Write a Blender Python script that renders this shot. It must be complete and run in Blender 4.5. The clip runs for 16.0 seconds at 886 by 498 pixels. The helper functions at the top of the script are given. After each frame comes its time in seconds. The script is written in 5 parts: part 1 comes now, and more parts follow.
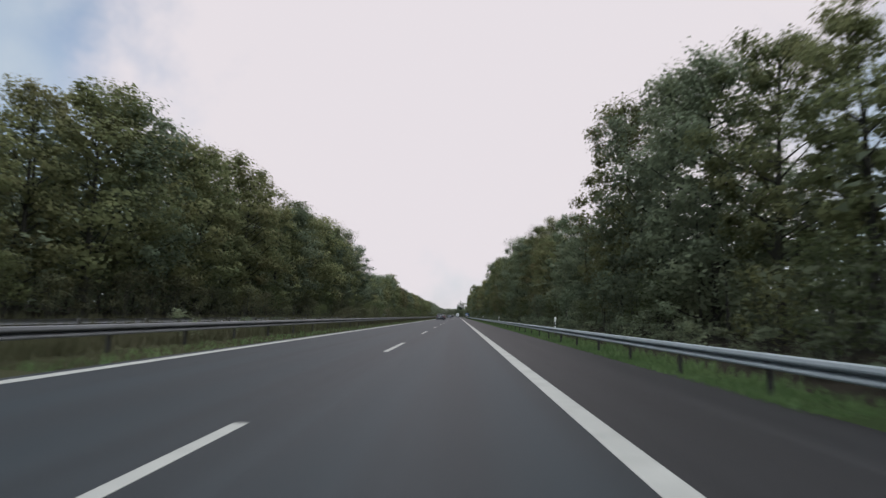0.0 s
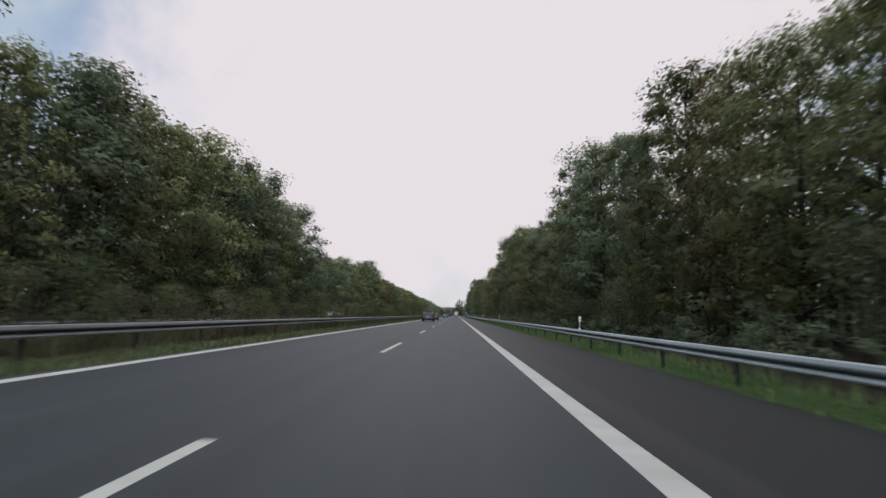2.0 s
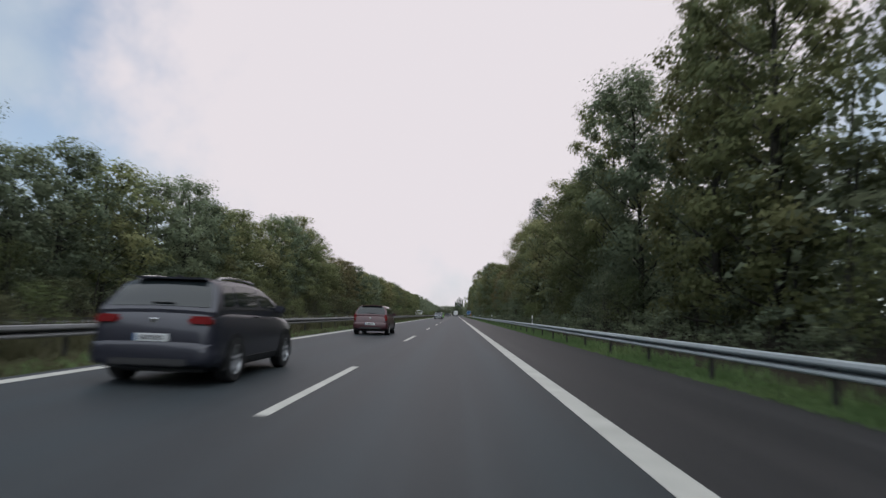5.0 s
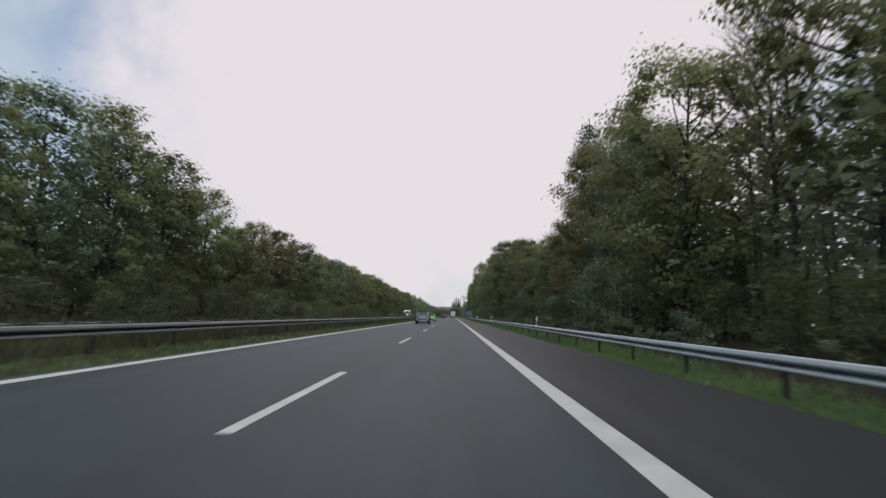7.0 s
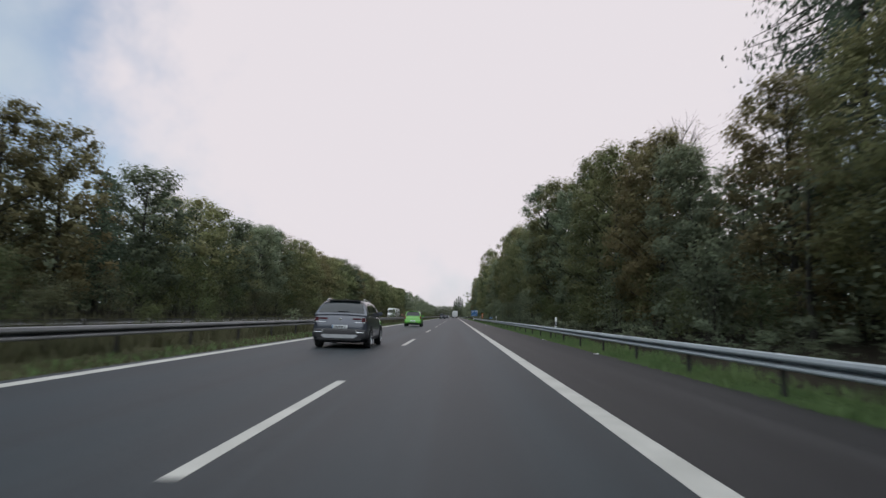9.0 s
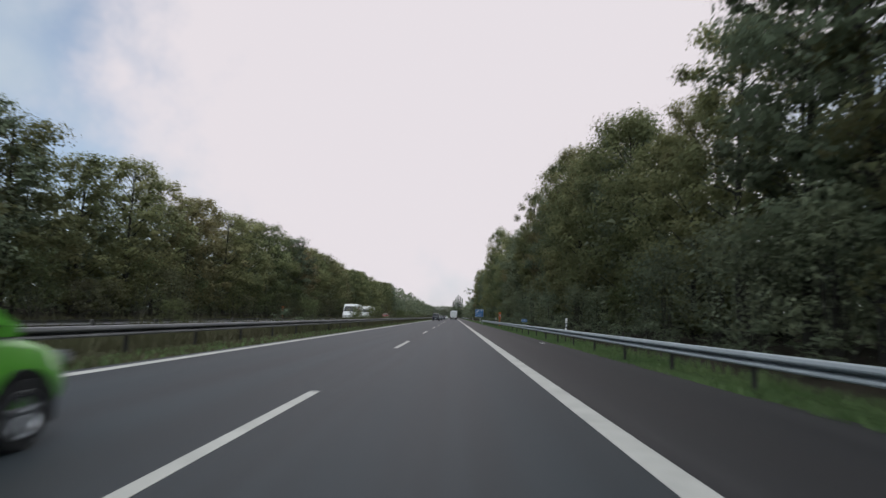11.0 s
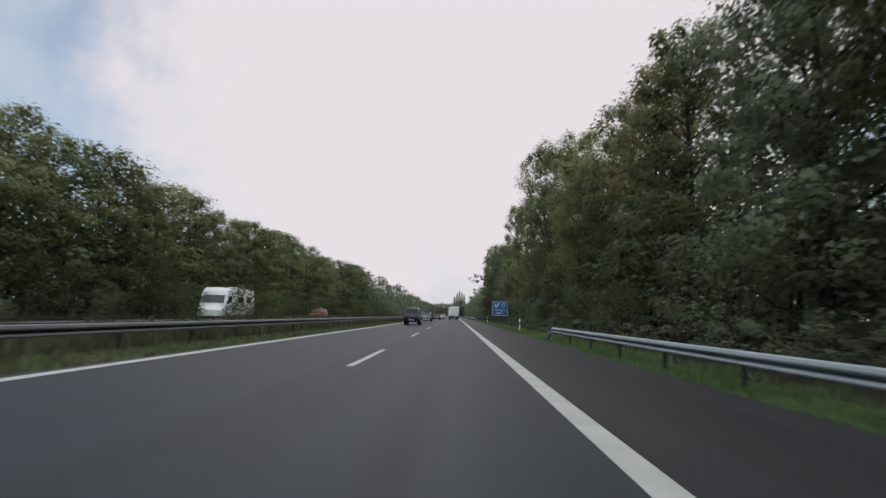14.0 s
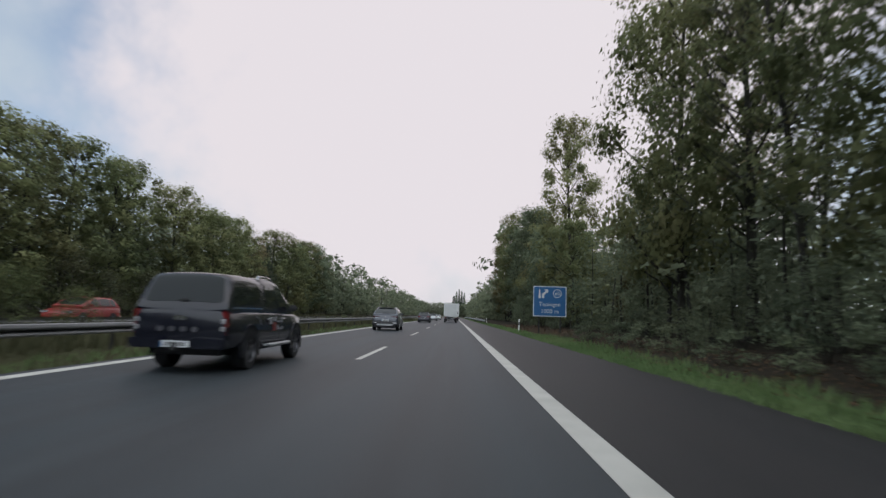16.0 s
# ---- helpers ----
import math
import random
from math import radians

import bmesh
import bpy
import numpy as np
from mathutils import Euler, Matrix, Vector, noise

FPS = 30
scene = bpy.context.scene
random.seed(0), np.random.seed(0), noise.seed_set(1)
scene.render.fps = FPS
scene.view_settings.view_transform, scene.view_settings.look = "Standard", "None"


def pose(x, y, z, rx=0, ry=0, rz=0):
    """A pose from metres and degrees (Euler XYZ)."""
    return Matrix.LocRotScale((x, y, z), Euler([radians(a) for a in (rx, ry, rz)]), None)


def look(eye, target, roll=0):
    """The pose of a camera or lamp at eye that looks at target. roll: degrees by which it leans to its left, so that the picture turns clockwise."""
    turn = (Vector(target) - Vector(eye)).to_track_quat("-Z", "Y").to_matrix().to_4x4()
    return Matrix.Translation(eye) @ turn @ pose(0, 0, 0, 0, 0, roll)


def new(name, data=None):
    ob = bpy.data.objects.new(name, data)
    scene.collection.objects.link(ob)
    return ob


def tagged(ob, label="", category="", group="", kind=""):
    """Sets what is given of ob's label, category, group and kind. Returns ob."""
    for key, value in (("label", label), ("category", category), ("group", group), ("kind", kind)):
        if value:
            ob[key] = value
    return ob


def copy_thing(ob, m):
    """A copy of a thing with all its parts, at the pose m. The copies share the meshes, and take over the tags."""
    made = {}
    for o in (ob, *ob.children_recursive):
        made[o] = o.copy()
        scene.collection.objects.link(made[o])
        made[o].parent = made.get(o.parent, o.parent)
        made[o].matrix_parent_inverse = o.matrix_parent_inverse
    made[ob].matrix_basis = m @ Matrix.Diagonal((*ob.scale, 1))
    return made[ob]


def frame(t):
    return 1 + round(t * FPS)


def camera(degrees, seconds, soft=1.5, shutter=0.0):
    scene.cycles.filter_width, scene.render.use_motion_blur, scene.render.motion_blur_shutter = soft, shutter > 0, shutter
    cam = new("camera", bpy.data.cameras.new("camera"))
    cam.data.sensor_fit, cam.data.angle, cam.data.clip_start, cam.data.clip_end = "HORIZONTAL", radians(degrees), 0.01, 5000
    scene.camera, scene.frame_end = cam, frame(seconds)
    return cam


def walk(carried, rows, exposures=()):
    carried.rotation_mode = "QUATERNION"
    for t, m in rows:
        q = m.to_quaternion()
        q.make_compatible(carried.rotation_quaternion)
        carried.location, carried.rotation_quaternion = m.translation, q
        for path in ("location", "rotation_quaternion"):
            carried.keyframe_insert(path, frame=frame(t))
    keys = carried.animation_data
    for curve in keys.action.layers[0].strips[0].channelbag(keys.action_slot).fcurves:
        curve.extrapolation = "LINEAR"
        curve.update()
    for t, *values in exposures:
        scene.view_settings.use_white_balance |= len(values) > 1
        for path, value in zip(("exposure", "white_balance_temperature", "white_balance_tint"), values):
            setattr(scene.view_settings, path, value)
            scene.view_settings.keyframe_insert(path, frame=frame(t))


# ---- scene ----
# ================= camera and its way =================
cam = camera(74.0, 16.0, soft=1.4, shutter=0.22)
# seconds, metres to the right, metres along the road, yaw, pitch, roll (degrees)
WAY = [
    (0, 0.08, 0.00, 1.65, 6.45, 1.8), (0.5, 0.07, 13.75, 1.55, 6.45, 1.8), (1, 0.06, 27.50, 1.5, 6.40, 1.8),
    (1.5, 0.05, 41.15, 1.55, 6.45, 1.8), (2, 0.04, 54.85, 1.5, 6.35, 1.8), (2.5, 0.02, 68.85, 1.4, 6.45, 1.8),
    (3, 0, 82.60, 1.4, 6.35, 1.8), (3.5, -0.01, 96.40, 1.4, 6.45, 1.8), (4, -0.02, 110.00, 1.45, 6.38, 1.8),
    (5.2, -0.02, 143.15, 1.45, 6.32, 1.8), (6.5, 0, 178.80, 1.4, 6.30, 1.8), (7, 0, 192.50, 1.2, 6.45, 1.8),
    (7.5, -0.04, 206.30, 1.2, 6.45, 1.8), (8, -0.09, 220.10, 1.3, 6.45, 1.8), (8.5, -0.15, 234.20, 1.3, 6.50, 1.8),
    (9, -0.21, 248.00, 1.35, 6.46, 1.8), (10.2, -0.17, 281.35, 1.3, 6.50, 1.8), (11.5, -0.03, 316.75, 1.25, 6.55, 1.8),
    (12, 0, 330.00, 1.2, 6.40, 1.8), (12.5, 0.02, 343.30, 1.2, 6.46, 1.8), (13, 0.05, 356.80, 1.2, 6.60, 1.8),
    (13.5, 0.06, 370.10, 1.25, 6.44, 1.9), (14, 0.13, 383.35, 1.4, 6.40, 1.9), (14.5, 0.16, 396.30, 1.35, 6.42, 1.8),
    (15, 0.2, 409.25, 1.4, 6.44, 1.9), (15.5, 0.23, 422.15, 1.38, 6.44, 1.9), (16, 0.265, 435.35, 1.35, 6.45, 2),
]


def heading(x, y, yaw, pitch, roll):
    a, b = radians(yaw), radians(pitch)
    d = Vector((-math.sin(a) * math.cos(b), math.cos(a) * math.cos(b), math.sin(b)))
    eye = Vector((x, y, 1.15))
    return look(eye, eye + d * 10, roll)


walk(cam, [(t, heading(x, y, a, b, r)) for t, x, y, a, b, r in WAY])

# ================= sky, sun, exposure =================
scene.view_settings.exposure = 1.0
SUN_UP = 60.0
world = bpy.data.worlds.new("overcast_sky")
scene.world = world
world.use_nodes = True


def sky_nodes():
    nt = world.node_tree
    nt.nodes.clear()
    n = nt.nodes.new
    lk = nt.links.new
    out, bg = n("ShaderNodeOutputWorld"), n("ShaderNodeBackground")
    sky = n("ShaderNodeTexSky")
    sky.sky_type = 'NISHITA'
    sky.sun_disc = False
    sky.sun_elevation, sky.sun_rotation = radians(SUN_UP), radians(168)
    sky.air_density, sky.dust_density = 1.0, 1.5
    dim = n("ShaderNodeVectorMath")
    dim.operation = 'SCALE'
    dim.inputs[3].default_value = 0.15
    lk(sky.outputs[0], dim.inputs[0])
    co = n("ShaderNodeTexCoord")
    # the veil of cloud is whitest ahead and breaks up towards the sides
    dot = n("ShaderNodeVectorMath")
    dot.operation = 'DOT_PRODUCT'
    dot.inputs[1].default_value = (0.02, math.cos(radians(30)), math.sin(radians(30)))
    lk(co.outputs["Generated"], dot.inputs[0])
    cloud = n("ShaderNodeTexNoise")
    cloud.inputs["Scale"].default_value = 3.4
    cloud.inputs["Detail"].default_value = 5
    cloud.inputs["Roughness"].default_value = 0.55
    lk(co.outputs["Generated"], cloud.inputs["Vector"])
    m1 = n("ShaderNodeMath")
    m1.operation = 'MULTIPLY_ADD'
    m1.inputs[1].default_value = 0.30
    lk(cloud.outputs["Fac"], m1.inputs[0])
    lk(dot.outputs["Value"], m1.inputs[2])
    mr = n("ShaderNodeMapRange")
    mr.interpolation_type = 'SMOOTHSTEP'
    mr.inputs["From Min"].default_value, mr.inputs["From Max"].default_value = 0.965, 1.05
    lk(m1.outputs[0], mr.inputs["Value"])
    puff = n("ShaderNodeTexNoise")
    puff.inputs["Scale"].default_value = 4.5
    puff.inputs["Detail"].default_value = 6
    lk(co.outputs["Generated"], puff.inputs["Vector"])
    pr = n("ShaderNodeMapRange")
    pr.inputs["From Min"].default_value, pr.inputs["From Max"].default_value = 0.35, 0.62
    pr.inputs["To Min"].default_value, pr.inputs["To Max"].default_value = 0.4, 0.95
    lk(puff.outputs["Fac"], pr.inputs["Value"])
    veil = n("ShaderNodeMix")
    veil.data_type = 'RGBA'
    veil.inputs[7].default_value = (0.52, 0.60, 0.69, 1)
    lk(pr.outputs[0], veil.inputs[0])
    lk(dim.outputs[0], veil.inputs[6])
    mix = n("ShaderNodeMix")
    mix.data_type = 'RGBA'
    mix.inputs[7].default_value = (0.795, 0.745, 0.785, 1)
    lk(mr.outputs[0], mix.inputs[0])
    lk(veil.outputs[2], mix.inputs[6])
    lk(mix.outputs[2], bg.inputs[0])
    bg.inputs[1].default_value = 0.5
    lk(bg.outputs[0], out.inputs[0])


sky_nodes()
sun = new("sun", bpy.data.lights.new("sun", 'SUN'))
sun.data.energy, sun.data.angle, sun.data.color = 1.15, radians(110), (0.95, 0.99, 1.01)
sun.matrix_world = look((0, 0, 60), Vector((0, 0, 60)) - Vector((0.20 * math.cos(radians(SUN_UP)), -0.98 * math.cos(radians(SUN_UP)), math.sin(radians(SUN_UP)))) * 10)


# ================= materials =================
def mat(name):
    m = bpy.data.materials.new(name)
    m.use_nodes = True
    return m, m.node_tree, m.node_tree.nodes["Principled BSDF"]


def noise_of(nt, scale, detail=4.0, rough=0.6, stretch=None):
    co = nt.nodes.new("ShaderNodeTexCoord")
    tex = nt.nodes.new("ShaderNodeTexNoise")
    tex.inputs["Scale"].default_value, tex.inputs["Detail"].default_value, tex.inputs["Roughness"].default_value = scale, detail, rough
    if stretch:
        mp = nt.nodes.new("ShaderNodeMapping")
        mp.inputs["Scale"].default_value = stretch
        nt.links.new(co.outputs["Object"], mp.inputs[0])
        nt.links.new(mp.outputs[0], tex.inputs["Vector"])
    else:
        nt.links.new(co.outputs["Object"], tex.inputs["Vector"])
    return tex.outputs["Fac"]


def ramp(nt, fac, stops):
    r = nt.nodes.new("ShaderNodeValToRGB")
    el = r.color_ramp.elements
    while len(el) < len(stops):
        el.new(0.5)
    for e, (p, c) in zip(el, stops):
        e.position = p
        e.color = (*c, 1) if len(c) == 3 else c
    nt.links.new(fac, r.inputs[0])
    return r.outputs[0]


def blend(nt, fac, a, b, kind='MIX'):
    m = nt.nodes.new("ShaderNodeMix")
    m.data_type, m.blend_type = 'RGBA', kind
    for sock, v in ((0, fac), (6, a), (7, b)):
        if isinstance(v, (int, float)):
            m.inputs[sock].default_value = v
        elif isinstance(v, tuple):
            m.inputs[sock].default_value = (*v, 1)
        else:
            nt.links.new(v, m.inputs[sock])
    return m.outputs[2]


def relief(nt, p, height, strength, dist=0.01):
    b = nt.nodes.new("ShaderNodeBump")
    b.inputs["Strength"].default_value, b.inputs["Distance"].default_value = strength, dist
    nt.links.new(height, b.inputs["Height"])
    nt.links.new(b.outputs[0], p.inputs["Normal"])


def plain(name, colour, rough=0.5, metal=0.0, coat=0.0, vary=0.12, scale=9.0, gloss=0.5):
    m, nt, p = mat(name)
    lo = tuple(c * (1 - vary) for c in colour)
    hi = tuple(min(1, c * (1 + vary)) for c in colour)
    nt.links.new(ramp(nt, noise_of(nt, scale), [(0.3, lo), (0.7, hi)]), p.inputs["Base Color"])
    p.inputs["Roughness"].default_value, p.inputs["Metallic"].default_value = rough, metal
    p.inputs["Coat Weight"].default_value = coat
    p.inputs["Specular IOR Level"].default_value = gloss
    p.inputs["Coat Roughness"].default_value = 0.06
    return m


def asphalt(name, dark, light, tracks=(), streaky=0.6):
    """Worn asphalt: fine stone grain, long streaks along the lanes, blotches, and the polished wheel tracks."""
    m, nt, p = mat(name)
    grain = noise_of(nt, 90, 3, 0.7)
    streak = noise_of(nt, 1.0, 4, 0.6, (1.6, 0.02, 1))
    blotch = noise_of(nt, 0.22, 5, 0.6)
    base = ramp(nt, blotch, [(0.3, dark), (0.7, light)])
    base = blend(nt, streaky, base, ramp(nt, streak, [(0.32, tuple(c * 0.5 for c in dark)), (0.5, dark), (0.68, tuple(c * 1.45 for c in light))]))
    base = blend(nt, 0.3, base, ramp(nt, grain, [(0.35, (0.014, 0.014, 0.014)), (0.65, (0.09, 0.09, 0.095))]))
    if tracks:
        sep = nt.nodes.new("ShaderNodeSeparateXYZ")
        co = nt.nodes.new("ShaderNodeTexCoord")
        nt.links.new(co.outputs["Object"], sep.inputs[0])
        total = None
        for x0 in tracks:
            d = nt.nodes.new("ShaderNodeMath")
            d.operation = 'SUBTRACT'
            d.inputs[1].default_value = x0
            nt.links.new(sep.outputs[0], d.inputs[0])
            ab = nt.nodes.new("ShaderNodeMath")
            ab.operation = 'ABSOLUTE'
            nt.links.new(d.outputs[0], ab.inputs[0])
            mr = nt.nodes.new("ShaderNodeMapRange")
            mr.interpolation_type = 'SMOOTHSTEP'
            mr.inputs["From Min"].default_value, mr.inputs["From Max"].default_value = 0.6, 0.05
            nt.links.new(ab.outputs[0], mr.inputs["Value"])
            if total is None:
                total = mr.outputs[0]
            else:
                ad = nt.nodes.new("ShaderNodeMath")
                ad.operation = 'ADD'
                nt.links.new(total, ad.inputs[0])
                nt.links.new(mr.outputs[0], ad.inputs[1])
                total = ad.outputs[0]
        weak = nt.nodes.new("ShaderNodeMath")
        weak.operation = 'MULTIPLY'
        weak.inputs[1].default_value = 0.4
        nt.links.new(total, weak.inputs[0])
        base = blend(nt, weak.outputs[0], base, tuple(c * 1.35 for c in light))
    nt.links.new(base, p.inputs["Base Color"])
    p.inputs["Roughness"].default_value = 0.56
    p.inputs["Specular IOR Level"].default_value = 0.2
    relief(nt, p, grain, 0.5, 0.006)
    return m


M_ROAD = asphalt("asphalt_lanes", (0.0170, 0.0232, 0.0270), (0.0240, 0.0325, 0.0375), (-0.9, 0.75, -4.9, -3.3))
M_SHOULDER = asphalt("asphalt_shoulder", (0.0125, 0.0115, 0.012), (0.019, 0.0175, 0.018), (2.95,), 0.95)


def line_paint():
    m, nt, p = mat("road_paint")
    worn = noise_of(nt, 22, 5, 0.75)
    dirt = noise_of(nt, 1.2, 3, 0.6)
    c = ramp(nt, dirt, [(0.3, (0.345, 0.340, 0.310)), (0.7, (0.465, 0.458, 0.420))])
    c = blend(nt, ramp(nt, worn, [(0.62, (0, 0, 0)), (0.78, (0.75, 0.75, 0.75))]), c, (0.12, 0.12, 0.125))
    nt.links.new(c, p.inputs["Base Color"])
    p.inputs["Roughness"].default_value = 0.6
    relief(nt, p, worn, 0.4, 0.004)
    return m


M_LINE = line_paint()


def soil(name, a, b, c):
    m, nt, p = mat(name)
    big, small = noise_of(nt, 0.35, 5, 0.65), noise_of(nt, 9, 5, 0.75)
    base = ramp(nt, big, [(0.3, a), (0.55, b), (0.75, c)])
    base = blend(nt, 0.5, base, ramp(nt, small, [(0.3, tuple(v * 0.4 for v in a)), (0.7, tuple(v * 1.5 for v in b))]))
    nt.links.new(base, p.inputs["Base Color"])
    p.inputs["Roughness"].default_value = 0.95
    p.inputs["Specular IOR Level"].default_value = 0.1
    relief(nt, p, small, 1.0, 0.08)
    return m


M_FOREST = soil("forest_floor", (0.024, 0.021, 0.015), (0.036, 0.030, 0.021), (0.030, 0.034, 0.019))
M_VERGE = soil("verge_earth", (0.040, 0.060, 0.024), (0.052, 0.080, 0.029), (0.046, 0.054, 0.028))
M_ROUGH = soil("median_earth", (0.056, 0.056, 0.030), (0.071, 0.071, 0.036), (0.049, 0.064, 0.027))


def leaf(name, stops, through_light=0.45, rough=0.65, dull=0.85):
    """Leaves: a colour from leaf to leaf, tree to tree and patch to patch, with some light let through."""
    m, nt, p = mat(name)
    geo = nt.nodes.new("ShaderNodeNewGeometry")
    info = nt.nodes.new("ShaderNodeObjectInfo")
    patch = nt.nodes.new("ShaderNodeTexNoise")
    patch.inputs["Scale"].default_value, patch.inputs["Detail"].default_value = 0.16, 3
    nt.links.new(geo.outputs["Position"], patch.inputs["Vector"])
    c = ramp(nt, geo.outputs["Random Per Island"], stops)
    c2 = ramp(nt, patch.outputs["Fac"], [(0.36, stops[0][1]), (0.5, stops[len(stops) // 2][1]), (0.66, stops[-1][1])])
    c = blend(nt, 0.72, c, c2)
    tone = nt.nodes.new("ShaderNodeMapRange")
    tone.inputs["To Min"].default_value, tone.inputs["To Max"].default_value = 0.72, 1.3
    nt.links.new(info.outputs["Random"], tone.inputs["Value"])
    hsv = nt.nodes.new("ShaderNodeHueSaturation")
    hue = nt.nodes.new("ShaderNodeMapRange")
    hue.inputs["To Min"].default_value, hue.inputs["To Max"].default_value = 0.475, 0.503
    wn = nt.nodes.new("ShaderNodeTexWhiteNoise")
    wn.noise_dimensions = '1D'
    nt.links.new(info.outputs["Random"], wn.inputs["W"])
    nt.links.new(wn.outputs["Value"], hue.inputs["Value"])
    nt.links.new(hue.outputs[0], hsv.inputs["Hue"])
    hsv.inputs["Saturation"].default_value = dull
    nt.links.new(tone.outputs[0], hsv.inputs["Value"])
    fine = noise_of(nt, 3.2, 5, 0.72)
    c = blend(nt, 0.30, c, ramp(nt, fine, [(0.36, tuple(v * 0.7 for v in stops[0][1])), (0.5, stops[len(stops) // 2][1]), (0.66, tuple(v * 1.15 for v in stops[-1][1]))]))
    nt.links.new(c, hsv.inputs["Color"])
    nt.links.new(hsv.outputs[0], p.inputs["Base Color"])
    p.inputs["Roughness"].default_value = rough
    p.inputs["Specular IOR Level"].default_value = 0.1
    tr = nt.nodes.new("ShaderNodeBsdfTranslucent")
    nt.links.new(hsv.outputs[0], tr.inputs[0])
    mx = nt.nodes.new("ShaderNodeMixShader")
    mx.inputs[0].default_value = through_light
    nt.links.new(p.outputs[0], mx.inputs[1])
    nt.links.new(tr.outputs[0], mx.inputs[2])
    nt.links.new(mx.outputs[0], nt.nodes["Material Output"].inputs[0])
    return m


M_LEAF = leaf("leaves_green", [(0.0, (0.098, 0.130, 0.055)), (0.5, (0.150, 0.188, 0.073)), (0.9, (0.200, 0.227, 0.083)), (1.0, (0.256, 0.237, 0.092))])
M_LEAF_DARK = leaf("leaves_dark", [(0.0, (0.108, 0.146, 0.090)), (0.6, (0.159, 0.203, 0.114)), (1.0, (0.203, 0.238, 0.124))])
M_LITTER = leaf("fallen_leaves", [(0.0, (0.060, 0.030, 0.014)), (0.6, (0.110, 0.055, 0.022)), (1.0, (0.17, 0.10, 0.04))], 0.1)
M_LEAF_WARM = leaf("leaves_turning", [(0.0, (0.128, 0.128, 0.056)), (0.5, (0.182, 0.166, 0.064)), (1.0, (0.232, 0.180, 0.068))])
M_NEEDLE = leaf("needles", [(0.0, (0.049, 0.075, 0.053)), (1.0, (0.090, 0.130, 0.075))], 0.1)
M_SHRUB = leaf("shrub_leaves", [(0.0, (0.062, 0.088, 0.034)), (0.6, (0.100, 0.134, 0.046)), (1.0, (0.150, 0.160, 0.058))])
M_GRASS = leaf("grass_blades", [(0.0, (0.080, 0.140, 0.056)), (0.6, (0.124, 0.196, 0.080)), (1.0, (0.170, 0.222, 0.100))], 0.4, dull=1.0)
M_DRY = leaf("rough_grass", [(0.0, (0.078, 0.092, 0.044)), (0.6, (0.112, 0.124, 0.058)), (1.0, (0.160, 0.150, 0.078))], 0.4)


def bark_of(name, a, b):
    m, nt, p = mat(name)
    n1, n2 = noise_of(nt, 6, 5, 0.7, (3, 3, 0.5)), noise_of(nt, 0.8, 3)
    c = blend(nt, 0.35, ramp(nt, n1, [(0.35, a), (0.65, b)]), ramp(nt, n2, [(0.3, a), (0.7, (0.05, 0.06, 0.035))]))
    nt.links.new(c, p.inputs["Base Color"])
    p.inputs["Roughness"].default_value = 0.95
    relief(nt, p, n1, 0.9, 0.05)
    return m


M_BARK = bark_of("bark", (0.020, 0.017, 0.014), (0.050, 0.042, 0.035))


def steel(name, a, b, rough, metal=0.75):
    m, nt, p = mat(name)
    n1, n2 = noise_of(nt, 1.1, 4, 0.6, (1, 0.3, 1)), noise_of(nt, 40, 3, 0.7)
    c = blend(nt, 0.3, ramp(nt, n1, [(0.3, a), (0.7, b)]), ramp(nt, n2, [(0.4, a), (0.6, b)]))
    nt.links.new(c, p.inputs["Base Color"])
    p.inputs["Roughness"].default_value, p.inputs["Metallic"].default_value = rough, metal
    return m


M_ZINC = steel("galvanised_steel", (0.25, 0.285, 0.30), (0.37, 0.41, 0.425), 0.6, 0.1)
M_ZINC_OLD = steel("weathered_steel", (0.12, 0.117, 0.118), (0.21, 0.208, 0.212), 0.6, 0.2)
M_POST = steel("dark_post_steel", (0.022, 0.021, 0.020), (0.045, 0.043, 0.042), 0.8, 0.1)
M_WHITE = plain("white_plastic", (0.74, 0.74, 0.72), 0.5)
M_BLACK = plain("black_plastic", (0.022, 0.022, 0.024), 0.6)
M_BLUE = plain("sign_blue", (0.012, 0.100, 0.255), 0.45, vary=0.06)
M_SIGNWHITE = plain("sign_white", (0.55, 0.57, 0.58), 0.5, vary=0.04)
M_ORANGE = plain("orange_shell", (0.50, 0.135, 0.032), 0.45)
M_RUBBER = plain("tyre_rubber", (0.018, 0.018, 0.019), 0.85)
M_ALLOY = plain("alloy_rim", (0.42, 0.43, 0.45), 0.35, 0.7)
M_CHROME = plain("chrome", (0.75, 0.76, 0.78), 0.15, 1.0, vary=0.03)
M_DARK_RED = plain("dark_red_lens", (0.060, 0.008, 0.012), 0.2, coat=0.6)
M_RED = plain("red_lens", (0.16, 0.010, 0.012), 0.2, coat=0.6)
M_CLEAR = plain("clear_lens", (0.25, 0.25, 0.26), 0.15, coat=0.6)
M_SKID = plain("silver_trim", (0.40, 0.41, 0.42), 0.4, 0.5)
M_PAINT_GREY = plain("grey_paint", (0.052, 0.058, 0.074), 0.28, 0.35, 0.8, 0.05)
M_PAINT_NAVY = plain("dark_blue_paint", (0.018, 0.019, 0.030), 0.4, 0.2, 0.4, 0.05)
M_PAINT_GREEN = plain("lime_green_paint", (0.10, 0.36, 0.035), 0.4, 0.0, 0.7, 0.05)
M_PAINT_MAROON = plain("dark_red_paint", (0.05, 0.011, 0.016), 0.4, 0.1, 0.5, 0.05)
